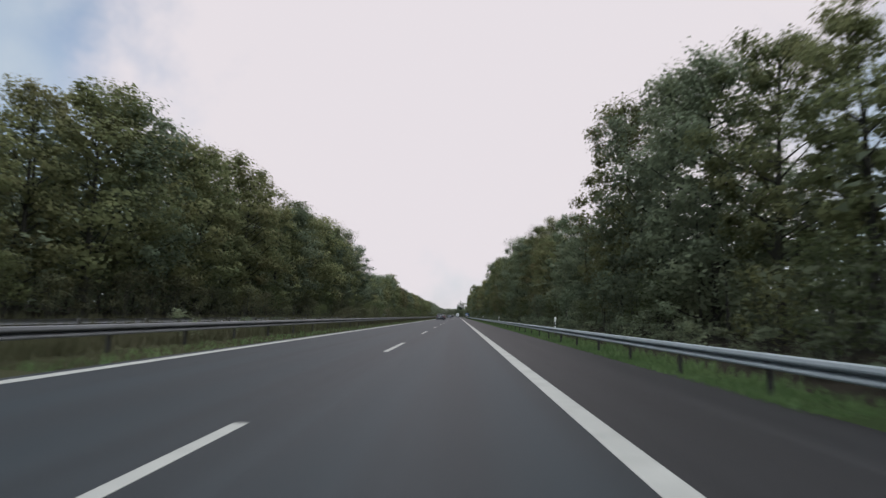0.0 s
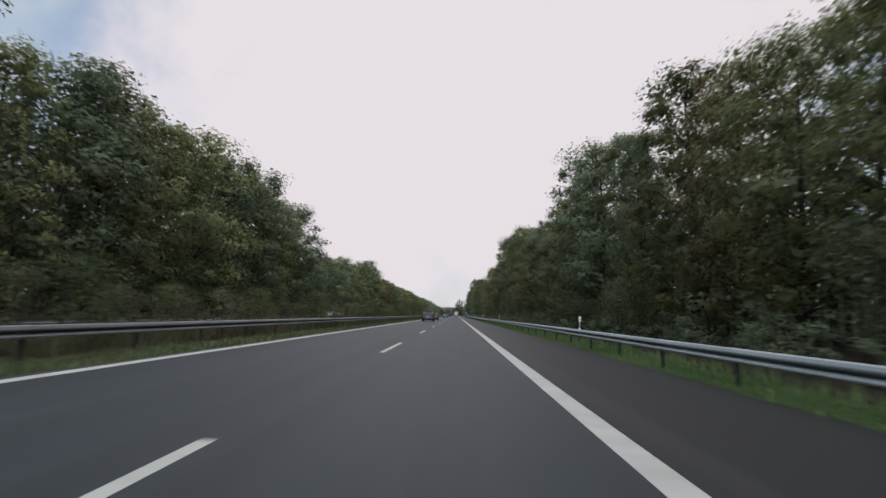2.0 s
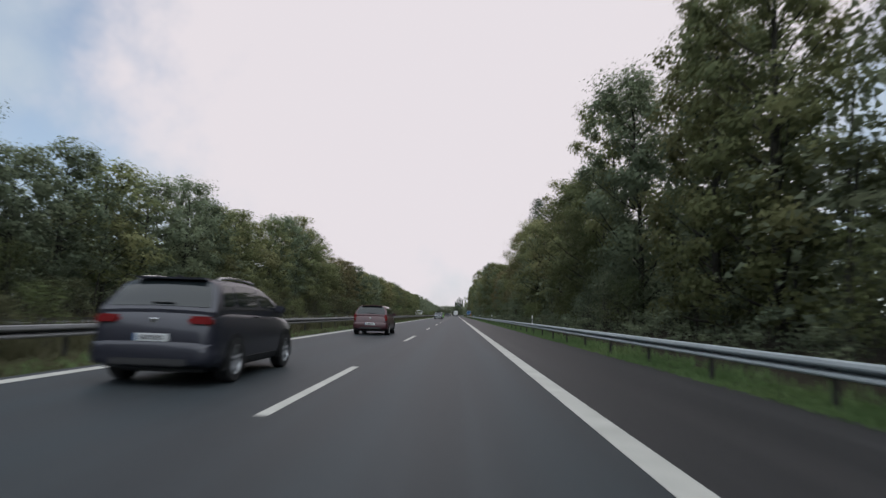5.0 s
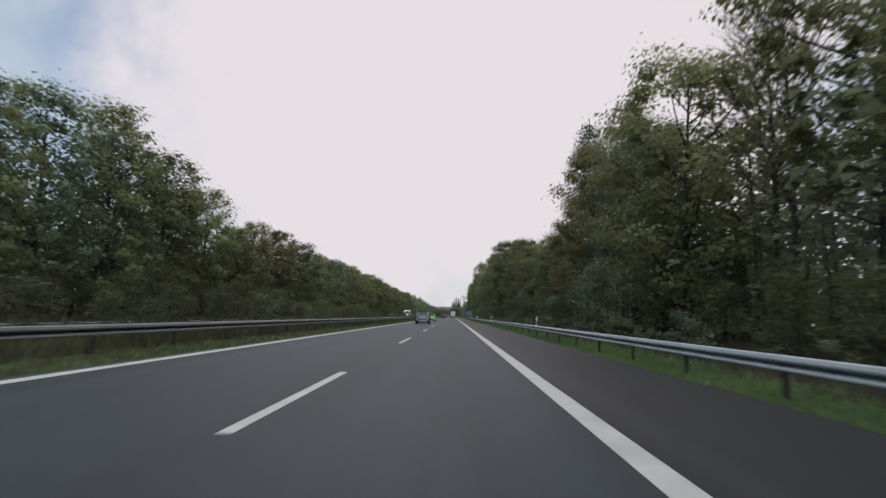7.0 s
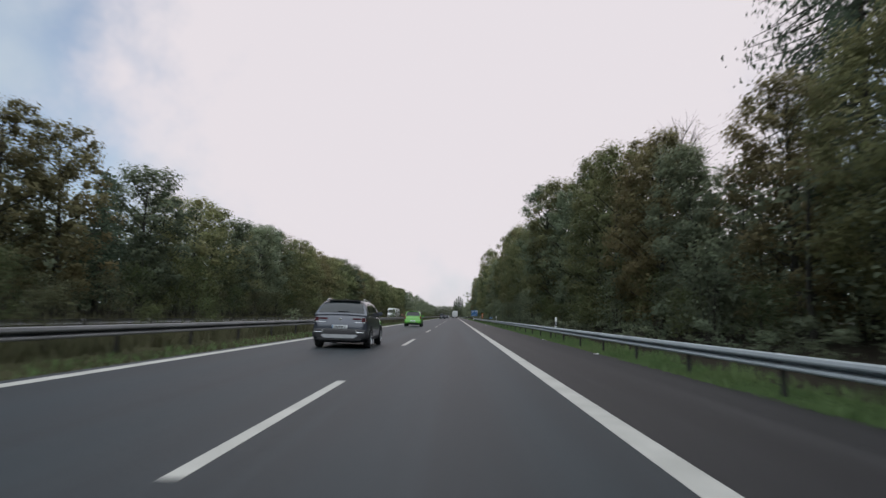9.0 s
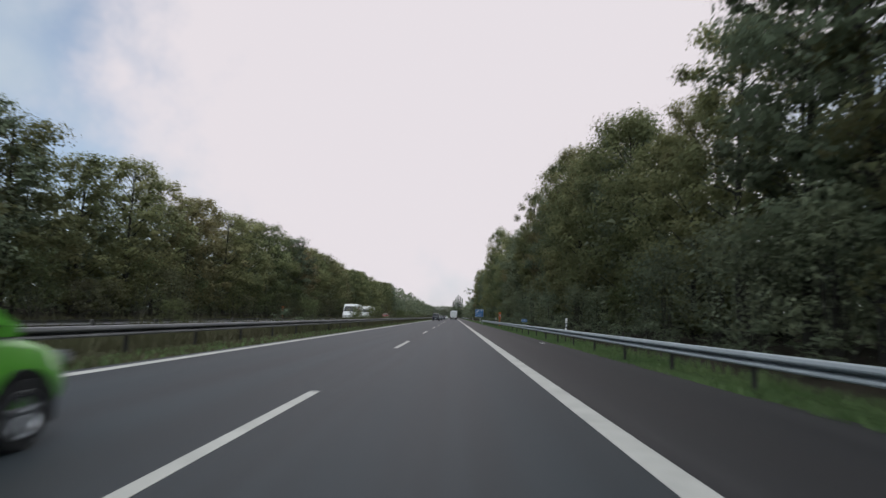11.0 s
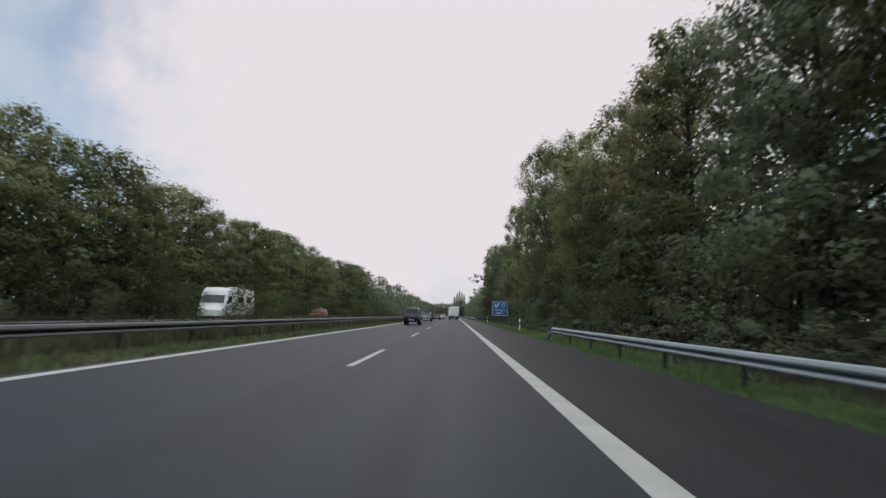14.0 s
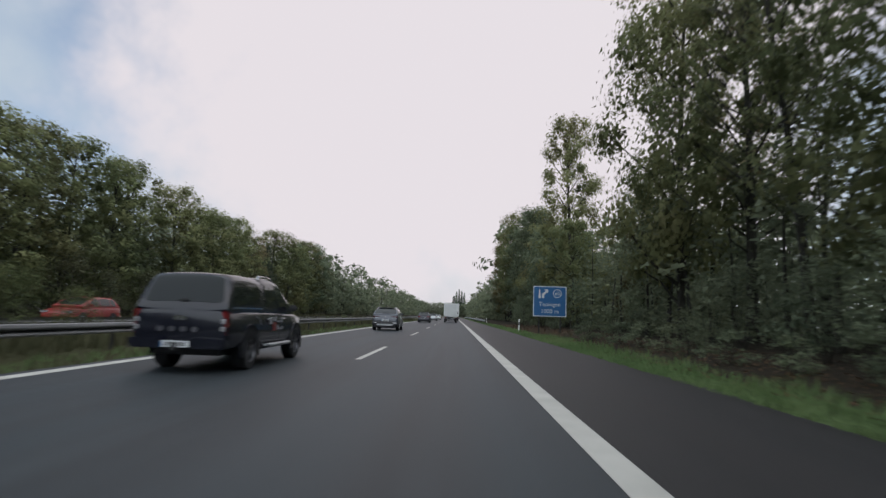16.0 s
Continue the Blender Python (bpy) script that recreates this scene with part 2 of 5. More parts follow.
M_PAINT_RED = plain("red_paint", (0.20, 0.016, 0.015), 0.45, 0.0, 0.3, 0.05)
M_PAINT_WHITE = plain("white_paint", (0.58, 0.59, 0.58), 0.4, 0.0, 0.4, 0.06)
M_PAINT_BLACK = plain("black_paint", (0.007, 0.008, 0.015), 0.22, 0.0, 0.3, 0.05, gloss=0.35)
M_DARK_RIM = plain("dark_alloy_rim", (0.12, 0.12, 0.13), 0.4, 0.6)
M_LETTER = plain("pale_lettering", (0.28, 0.29, 0.31), 0.5)
M_BOX = plain("white_panel", (0.72, 0.73, 0.72), 0.5, vary=0.06, scale=1.5)


def tinted(name, gloss):
    m, nt, p = mat(name)
    p.inputs["Base Color"].default_value = (0.012, 0.016, 0.018, 1)
    p.inputs["Roughness"].default_value = 0.04
    p.inputs["Specular IOR Level"].default_value = gloss
    return m


# second glass: gloss cut so the pickup's rear window shows a darker sky reflection
M_GLASS, M_DULL_GLASS = tinted("tinted_glass", 0.5), tinted("low_gloss_glass", 0.2)


# ================= builders =================
def thing(name, x=0.0, y=0.0, z=0.0, turn=0.0):
    ob = new(name)
    ob.matrix_basis = pose(x, y, z, 0, 0, turn)
    return ob


def hang(name, mesh, parent, label="", at=None):
    ob = new(name, mesh)
    ob.parent = parent
    if at is not None:
        ob.matrix_basis = at
    return tagged(ob, label)


def mesh_of(name, bm, material, smooth=False):
    me = bpy.data.meshes.new(name)
    bmesh.ops.recalc_face_normals(bm, faces=bm.faces)
    bm.to_mesh(me)
    bm.free()
    me.materials.append(material)
    if smooth:
        for f in me.polygons:
            f.use_smooth = True
        me.set_sharp_from_angle(angle=radians(38))
    return me


def part(name, bm, material, parent, label="", smooth=False, at=None):
    return hang(name, mesh_of(name, bm, material, smooth), parent, label, at)


def box(sx, sy, sz, x=0.0, y=0.0, z=0.0, bevel=0.0, seg=2):
    """A box with rounded edges, resting on z."""
    bm = bmesh.new()
    bmesh.ops.create_cube(bm, size=1)
    bmesh.ops.scale(bm, vec=(sx, sy, sz), verts=bm.verts)
    if bevel:
        bmesh.ops.bevel(bm, geom=list(bm.edges), offset=bevel, segments=seg, affect='EDGES')
    bmesh.ops.translate(bm, vec=(x, y, z + sz / 2), verts=bm.verts)
    return bm


def merge(*bms):
    out = bms[0]
    for b in bms[1:]:
        me = bpy.data.meshes.new("tmp")
        b.to_mesh(me)
        b.free()
        out.from_mesh(me)
        bpy.data.meshes.remove(me)
    return out


def loft(rings, caps=True):
    bm = bmesh.new()
    rows = [[bm.verts.new(p) for p in ring] for ring in rings]
    n = len(rows[0])
    for a, b in zip(rows, rows[1:]):
        for i in range(n):
            bm.faces.new((a[i], a[(i + 1) % n], b[(i + 1) % n], b[i]))
    if caps:
        bm.faces.new(rows[0])
        bm.faces.new(rows[-1])
    return bm


def tube_arrays(path, radii, sides):
    """Vertices and quads of a tapered tube along a path."""
    path = np.asarray(path, float)
    vs, fs = [], []
    for i, (p, r) in enumerate(zip(path, radii)):
        d = path[min(i + 1, len(path) - 1)] - path[max(i - 1, 0)]
        d = d / (np.linalg.norm(d) + 1e-9)
        u = np.cross(d, (0.31, 0.95, 0.05))
        u /= np.linalg.norm(u) + 1e-9
        v = np.cross(d, u)
        for k in range(sides):
            a = 2 * math.pi * k / sides
            vs.append(p + r * (math.cos(a) * u + math.sin(a) * v))
    for i in range(len(path) - 1):
        for k in range(sides):
            a, b = i * sides + k, i * sides + (k + 1) % sides
            fs.append((a, b, b + sides, a + sides))
    return np.array(vs), np.array(fs)


def quads_mesh(name, verts, quads, material):
    """A mesh from arrays of vertices and of faces; vertices of six columns carry soft normals in the last three."""
    me = bpy.data.meshes.new(name)
    verts = np.asarray(verts, np.float32)
    me.vertices.add(len(verts))
    me.vertices.foreach_set("co", np.ascontiguousarray(verts[:, :3]).ravel())
    k = quads.shape[1]
    me.loops.add(quads.size)
    me.loops.foreach_set("vertex_index", quads.astype(np.int32).ravel())
    me.polygons.add(len(quads))
    me.polygons.foreach_set("loop_start", np.arange(0, quads.size, k, dtype=np.int32))
    me.update(calc_edges=True)
    me.materials.append(material)
    if verts.shape[1] == 6:
        me.polygons.foreach_set("use_smooth", np.ones(len(quads), bool))
        me.normals_split_custom_set_from_vertices(verts[:, 3:])
    return me


def join_arrays(pieces):
    vs, fs, n = [], [], 0
    for v, f in pieces:
        vs.append(v)
        fs.append(f + n)
        n += len(v)
    return np.concatenate(vs), np.concatenate(fs)


def leaves_at(rng, centres, outward, size, flat=0.5, simple=False):
    """Small folded diamonds (or, far off, triangles), one at each centre, leaning outward, shaded softly as one clump."""
    n = len(centres)
    soft = outward + rng.normal(size=(n, 3)) * 0.16
    soft[:, 2] += 0.25 * flat
    soft /= np.linalg.norm(soft, axis=1)[:, None] + 1e-9
    nor = rng.normal(size=(n, 3)) * 0.36 + outward * 1.0
    nor[:, 2] += flat * 0.7
    nor /= np.linalg.norm(nor, axis=1)[:, None]
    u = np.cross(nor, rng.normal(size=(n, 3)))
    u /= np.linalg.norm(u, axis=1)[:, None] + 1e-9
    v = np.cross(nor, u)
    s = (size * rng.uniform(0.55, 1.35, n))[:, None]
    k = np.arange(n)[:, None]
    if simple:
        q = np.stack([centres - u * s * 0.5, centres + u * s * 0.4 + v * s * 0.4, centres + u * s * 0.3 - v * s * 0.45], 1)
        return np.concatenate([q.reshape(-1, 3), np.repeat(soft, 3, 0)], 1), 3 * k + (0, 2, 1)
    fold = nor * s * 0.12
    q = np.stack([centres - u * s * 0.5, centres + v * s * 0.33 + fold, centres + u * s * 0.5, centres - v * s * 0.33 + fold], 1)
    return np.concatenate([q.reshape(-1, 3), np.repeat(soft, 4, 0)], 1), np.concatenate([4 * k + (0, 2, 1), 4 * k + (0, 3, 2)])


def part_mesh_soft(me):
    for f in me.polygons:
        f.use_smooth = True
    return me


# ================= ground and road =================
Y0, Y1 = -60.0, 960.0


def ground_sheet():
    """One sheet to the horizon: woodland floor, median and verges, a little raised under the trees."""
    cols = [(-3500, 1.5, 0), (-300, 1.5, 0), (-60, 0.9, 0), (-30, 0.5, 0), (-26.5, -0.05, 0), (-12.3, -0.05, 2), (-11.6, -0.02, 2), (-8.6, 0.02, 2),
            (-6.8, -0.04, 1), (4.4, -0.04, 1), (6.3, 0.0, 0), (8.0, 0.15, 0), (14, 0.5, 0), (40, 0.9, 0), (300, 1.5, 0), (3500, 1.5, 0)]
    rows = [-3500, -300] + list(range(-60, 700, 4)) + [800, 1000, 1500, 4000]
    bm = bmesh.new()
    grid = [[bm.verts.new((x, y, z + (0.10 * noise.noise((x * 0.3, y * 0.21, 0)) if abs(x + 9) > 18 and abs(x) < 100 else 0))) for x, z, _ in cols] for y in rows]
    for a, b in zip(grid, grid[1:]):
        for i in range(len(cols) - 1):
            f = bm.faces.new((a[i], a[i + 1], b[i + 1], b[i]))
            f.material_index = cols[i][2]
    me = mesh_of("ground", bm, M_FOREST)
    me.materials.append(M_VERGE)
    me.materials.append(M_ROUGH)
    return tagged(new("ground", me), "dark woodland floor with grassy verges and a rough median", "ground", kind="structure")


ground_sheet()


def strip(name, x0, x1, z, material, thick=0.08, wobble=0.0, seed=0):
    """A long slab with a slightly ragged right edge."""
    rng = random.Random(seed)
    ys = [Y0 + (Y1 - Y0) * i / 500 for i in range(501)] if wobble else [Y0, Y1]
    bm = bmesh.new()
    top, bot = [], []
    for y in ys:
        e = x1 + (rng.uniform(-wobble, wobble) if wobble else 0)
        top.append((bm.verts.new((x0, y, z)), bm.verts.new((e, y, z))))
        bot.append((bm.verts.new((x0, y, z - thick)), bm.verts.new((e, y, z - thick))))
    for i in range(len(ys) - 1):
        bm.faces.new((top[i][0], top[i][1], top[i + 1][1], top[i + 1][0]))
        bm.faces.new((top[i][1], bot[i][1], bot[i + 1][1], top[i + 1][1]))
        bm.faces.new((top[i][0], top[i + 1][0], bot[i + 1][0], bot[i][0]))
    bm.faces.new((top[0][0], bot[0][0], bot[0][1], top[0][1]))
    return new(name, mesh_of(name, bm, material))


road = tagged(strip("road", -6.8, 1.60, 0.0, M_ROAD), "worn grey asphalt carriageway of two lanes", "road", kind="structure")
shoulder = tagged(strip("hard_shoulder", 1.604, 4.88, 0.0, M_SHOULDER, 0.08, 0.10, 3), "dark asphalt hard shoulder with a ragged grassy edge", "road shoulder", kind="structure")
far_road = tagged(strip("opposite_road", -24.6, -12.4, 0.0, M_ROAD), "grey asphalt carriageway for oncoming traffic", "road", kind="structure")


def slab(sx, sy, sz=0.004):
    bm = box(sx, sy, sz)
    return bm


def markings():
    """Solid edge lines in long stretches and the broken line between the lanes: 6 m of paint, 12 m of gap."""
    long_line = mesh_of("edge_line", slab(0.30, 59.99), M_LINE)
    left_line = mesh_of("edge_line", slab(0.28, 59.99), M_LINE)
    for k in range(17):
        y = Y0 + 30 + 60 * k
        hang("edge_line", long_line, road, at=pose(1.61, y, 0.0005))
        hang("edge_line", left_line, road, at=pose(-6.42, y, 0.0005))
        hang("edge_line", left_line, far_road, at=pose(-13.2, y, 0.0005))
        hang("edge_line", left_line, far_road, at=pose(-21.2, y, 0.0005))
    dash = mesh_of("lane_dash", slab(0.15, 6.0), M_LINE)
    for k in range(-1, 50):
        hang("lane_dash", dash, road, at=pose(-2.09, 18 * k + 0.065 + 3.0, 0.0005))
    for k in range(-1, 50):
        hang("lane_dash", dash, far_road, at=pose(-17.2, 18 * k + 3.0, 0.0005))


markings()

# ================= crash barriers =================
BEAM = [(0.0, 0.70), (-0.05, 0.696), (-0.075, 0.680), (-0.092, 0.630), (-0.088, 0.606), (-0.070, 0.594), (0.045, 0.562), (0.055, 0.550), (0.042, 0.536),
        (-0.055, 0.518), (-0.085, 0.502), (-0.092, 0.478), (-0.082, 0.454), (-0.05, 0.442), (0.0, 0.438)]


def beam_mesh(material, length, drop=0.0):
    """A corrugated steel beam with its thickness; drop lowers the far end."""
    ring = [(x, z) for x, z in BEAM] + [(x + 0.010, z) for x, z in reversed(BEAM)]
    rows = []
    for f in (0.0, 1.0):
        rows.append([(x, f * length, z - drop * f) for x, z in ring])
    return mesh_of("beam", loft(rows), material)


def post_mesh(material, height=0.70):
    """A folded steel post."""
    ring = [(0.0, -0.05), (0.06, -0.05), (0.06, -0.035), (0.015, -0.035), (0.015, 0.035), (0.06, 0.035), (0.06, 0.05), (0.0, 0.05)]
    return mesh_of("post", loft([[(x, y, -0.3) for x, y in ring], [(x, y, height) for x, y in ring]]), material)


def barrier(x, y0, y1, material, facing, label, step=4.0, end=False):
    rail = tagged(thing("guardrail", x, y0, 0), label, "guardrail", group="crash barriers along the motorway")
    beam, post = beam_mesh(material, step - 0.004), post_mesh(M_POST)
    spacer = mesh_of("spacer", box(0.05, 0.12, 0.22, 0.045, 0, 0.485, 0.008, 1), M_ZINC_OLD)
    n = int(round((y1 - y0) / step))
    flip = Matrix.Identity(4) if facing < 0 else Matrix.Diagonal((-1, 1, 1, 1))
    for k in range(n):
        hang("beam", beam, rail, at=Matrix.Translation((0, k * step, 0)) @ flip)
        hang("post", post, rail, at=Matrix.Translation((0.075 * -facing, k * step + 0.1, 0)) @ flip)
        hang("spacer", spacer, rail, at=Matrix.Translation((0.012 * -facing, k * step + 0.1, 0)) @ flip)
    if end:
        hang("end_ramp", beam_mesh(material, 2.3, 0.56), rail, "beam sloping down into the grass", at=Matrix.Translation((0, n * step, 0)) @ flip)
        hang("post", post_mesh(material, 0.4), rail, at=Matrix.Translation((0.075 * -facing, n * step + 1.2, -0.1)) @ flip)
    return rail


barrier(5.20, -38.0, 414.0, M_ZINC, -1, "galvanised steel guardrail on posts, its end sloping into the grass", end=True)
barrier(-8.20, -38.0, 634.0, M_ZINC_OLD, 1, "weathered dark grey steel guardrail along the median")
barrier(-11.75, -38.0, 634.0, M_ZINC_OLD, -1, "weathered steel guardrail facing the oncoming carriageway")
barrier(5.20, 530.0, 730.0, M_ZINC, -1, "galvanised steel guardrail beyond the exit sign")


# ================= roadside posts and signs =================
def delineator(mounted):
    post = thing("delineator_post")
    ring = lambda s, z: [(-0.06 * s, -0.03, z), (0.0, -0.055 * s, z), (0.06 * s, -0.03, z), (0.055 * s, 0.03, z), (-0.055 * s, 0.03, z)]
    top = [(-0.051, -0.03, 1.02), (0.0, -0.047, 1.0), (0.051, -0.03, 1.04), (0.047, 0.03, 1.06), (-0.047, 0.03, 1.04)]
    part("shaft", loft([ring(0.85, 0.28 if mounted else -0.25), ring(0.85, 0.4), ring(0.85, 0.54)]), M_WHITE, post)
    if mounted:
        part("mount", box(0.05, 0.04, 0.74, 0.0, 0.0, -0.45, 0.006, 1), M_POST, post, "dark steel mount")
    part("black_band", loft([ring(0.87, 0.54), ring(0.87, 0.80)]), M_BLACK, post, "black slanting band")
    part("cap", loft([ring(0.85, 0.80), top]), M_WHITE, post)
    part("reflector", box(0.04, 0.008, 0.18, 0.0, -0.0505, 0.58, 0.003, 1), M_SIGNWHITE, post, "white reflector")
    return tagged(post, "white plastic delineator post with a black band", "delineator", group="delineator posts along the verge")


mast, free_post = delineator(True), delineator(False)
mast.matrix_basis = pose(5.8, 35.0, 0.2, 0, 0, 2)
free_post.matrix_basis = pose(5.7, 434.6, 0.0, 0, 0, 3)
for y in (82.7, 134.4, 182.8, 234.0, 283.4, 334.6, 383.3):
    copy_thing(mast, pose(5.55 if y > 380 else 5.8, y, 0.2, random.uniform(-1.5, 1.5), random.uniform(-2, 2), random.uniform(-6, 6)))
for y in (485.5, 535.5, 585.5, 635.5, 685.5):
    copy_thing(free_post, pose(5.7, y, 0.0, random.uniform(-1.5, 1.5), random.uniform(-2, 2), random.uniform(-6, 6)))


def lettering(name, text, size, parent, x, y, z, material, label=""):
    """Raised letters standing upright, facing back along the road."""
    cu = bpy.data.curves.new(name, 'FONT')
    cu.body, cu.size, cu.align_x, cu.align_y, cu.extrude = text, size, 'CENTER', 'CENTER', 0.003
    tmp = new("tmp", cu)
    me = bpy.data.meshes.new_from_object(tmp.evaluated_get(bpy.context.evaluated_depsgraph_get()))
    bpy.data.objects.remove(tmp)
    me.materials.clear()
    me.materials.append(material)
    return hang(name, me, parent, label, at=pose(x, y, z, 90, 0, 0))


def ring_mesh(r0, r1, n=32, t=0.006):
    bm = bmesh.new()
    vs = [[bm.verts.new((r * math.cos(2 * math.pi * k / n), y, r * math.sin(2 * math.pi * k / n))) for k in range(n)] for r, y in ((r0, 0), (r1, 0), (r1, -t), (r0, -t))]
    for a, b in zip(vs, vs[1:] + vs[:1]):
        for k in range(n):
            bm.faces.new((a[k], a[(k + 1) % n], b[(k + 1) % n], b[k]))
    return bm


def frame_border(w, h, b, y, z0):
    return merge(box(w, 0.006, b, 0, y, z0), box(w, 0.006, b, 0, y, z0 + h - b), box(b, 0.006, h - 2 * b, -w / 2 + b / 2, y, z0 + b), box(b, 0.006, h - 2 * b, w / 2 - b / 2, y, z0 + b))


def exit_sign():
    s = tagged(thing("exit_sign", 7.4, 480.0, 0.05, -3), "blue motorway exit sign on two grey posts", "road sign")
    w, h, z = 2.5, 2.3, 1.28
    part("panel", box(w, 0.03, h, 0, 0, z, 0.01, 1), M_BLUE, s, "blue panel")
    part("border", frame_border(w - 0.03, h - 0.03, 0.055, -0.019, z + 0.015), M_SIGNWHITE, s, "white border")
    for x in (-0.8, 0.8):
        part("post", box(0.09, 0.09, 3.6, x, 0.062, -0.3, 0.01, 1), M_POST, s)
    for zz in (z + 0.4, z + 1.8):
        part("crossbar", box(2.3, 0.03, 0.06, 0, 0.032, zz, 0.005, 1), M_ZINC_OLD, s)
    lettering("place_name", "Teningen", 0.44, s, 0, -0.02, z + 0.92, M_SIGNWHITE)
    lettering("distance", "1000 m", 0.44, s, 0, -0.02, z + 0.40, M_SIGNWHITE)
    part("number_ring", ring_mesh(0.27, 0.32), M_SIGNWHITE, s, at=pose(0.55, -0.017, z + 1.75))
    lettering("exit_number", "60", 0.36, s, 0.55, -0.02, z + 1.75, M_SIGNWHITE)
    # the exit symbol: a road that forks off to the right
    bm = bmesh.new()
    for poly in ([(-0.85, 1.38), (-0.66, 1.38), (-0.74, 2.05), (-0.80, 2.05)], [(-0.60, 1.38), (-0.42, 1.38), (-0.42, 1.62), (-0.20, 1.86), (-0.32, 1.95), (-0.58, 1.70)],
                 [(-0.42, 2.04), (-0.12, 2.06), (-0.14, 1.76)]):
        a = [bm.verts.new((x, -0.017, z + zz)) for x, zz in poly]
        b = [bm.verts.new((x, -0.023, z + zz)) for x, zz in poly]
        bm.faces.new(a)
        bm.faces.new(b)
        for i in range(len(poly)):
            bm.faces.new((a[i], a[(i + 1) % len(a)], b[(i + 1) % len(a)], b[i]))
    part("fork_symbol", bm, M_SIGNWHITE, s, "white fork symbol")


exit_sign()


def kilometre_sign():
    s = tagged(thing("kilometre_sign", 6.62, 360.0, 0.05), "small blue kilometre sign on a steel post", "road sign")
    part("panel", box(0.56, 0.02, 0.30, 0, 0, 0.80, 0.008, 1), M_BLUE, s, "blue panel")
    part("border", frame_border(0.55, 0.29, 0.012, -0.013, 0.805), M_SIGNWHITE, s)
    part("post", box(0.05, 0.05, 1.3, 0, 0.036, -0.25, 0.006, 1), M_ZINC, s)
    lettering("kilometre", "744.5", 0.2, s, 0, -0.013, 0.955, M_SIGNWHITE)


kilometre_sign()


def phone_post(x, y, turn):
    s = tagged(thing("emergency_phone", x, y, 0.0, turn), "orange roadside emergency phone on a column", "emergency phone", group="emergency phones")
    part("column", box(0.13, 0.10, 1.35, 0, 0, -0.2, 0.015), M_ORANGE, s)
    part("housing", box(0.32, 0.22, 0.78, 0, -0.01, 1.15, 0.035), M_ORANGE, s)
    part("hood", box(0.30, 0.06, 0.16, 0, -0.15, 1.73, 0.02), M_ORANGE, s)
    part("panel", box(0.20, 0.012, 0.26, 0, -0.126, 1.38, 0.004, 1), M_SIGNWHITE, s, "white sign panel")
    part("base", box(0.24, 0.20, 0.10, 0, 0, -0.02, 0.03), M_ORANGE, s, "orange foot")
    part("mark", box(0.12, 0.006, 0.10, 0, -0.135, 1.45, 0.002, 1), M_BLACK, s, "dark mark")
    return s


phone_post(6.05, 383.0, 0)
phone_post(-26.0, 392.0, 90)


def scrap(x, y, size, turn):
    bm = bmesh.new()
    rng = random.Random(int(y))
    n = 5
    vs = [[bm.verts.new(((i / (n - 1) - 0.5) * size, (j / 2 - 0.5) * size * 0.4, 0.01 + rng.uniform(0, 0.06))) for i in range(n)] for j in range(3)]
    for a, b in zip(vs, vs[1:]):
        for i in range(n - 1):
            bm.faces.new((a[i], a[i + 1], b[i + 1], b[i]))
    bmesh.ops.solidify(bm, geom=list(bm.faces), thickness=0.004)
    ob = new("paper_scrap", mesh_of("paper_scrap", bm, M_WHITE))
    ob.matrix_basis = pose(x, y, 0.0, 0, 0, turn)
    return tagged(ob, "crumpled white scrap lying at the road edge", "litter", group="litter on the verge")


scrap(4.15, 331.5, 0.3, 10)
scrap(4.55, 268.0, 0.28, 50)
scrap(4.62, 280.0, 0.22, -20)


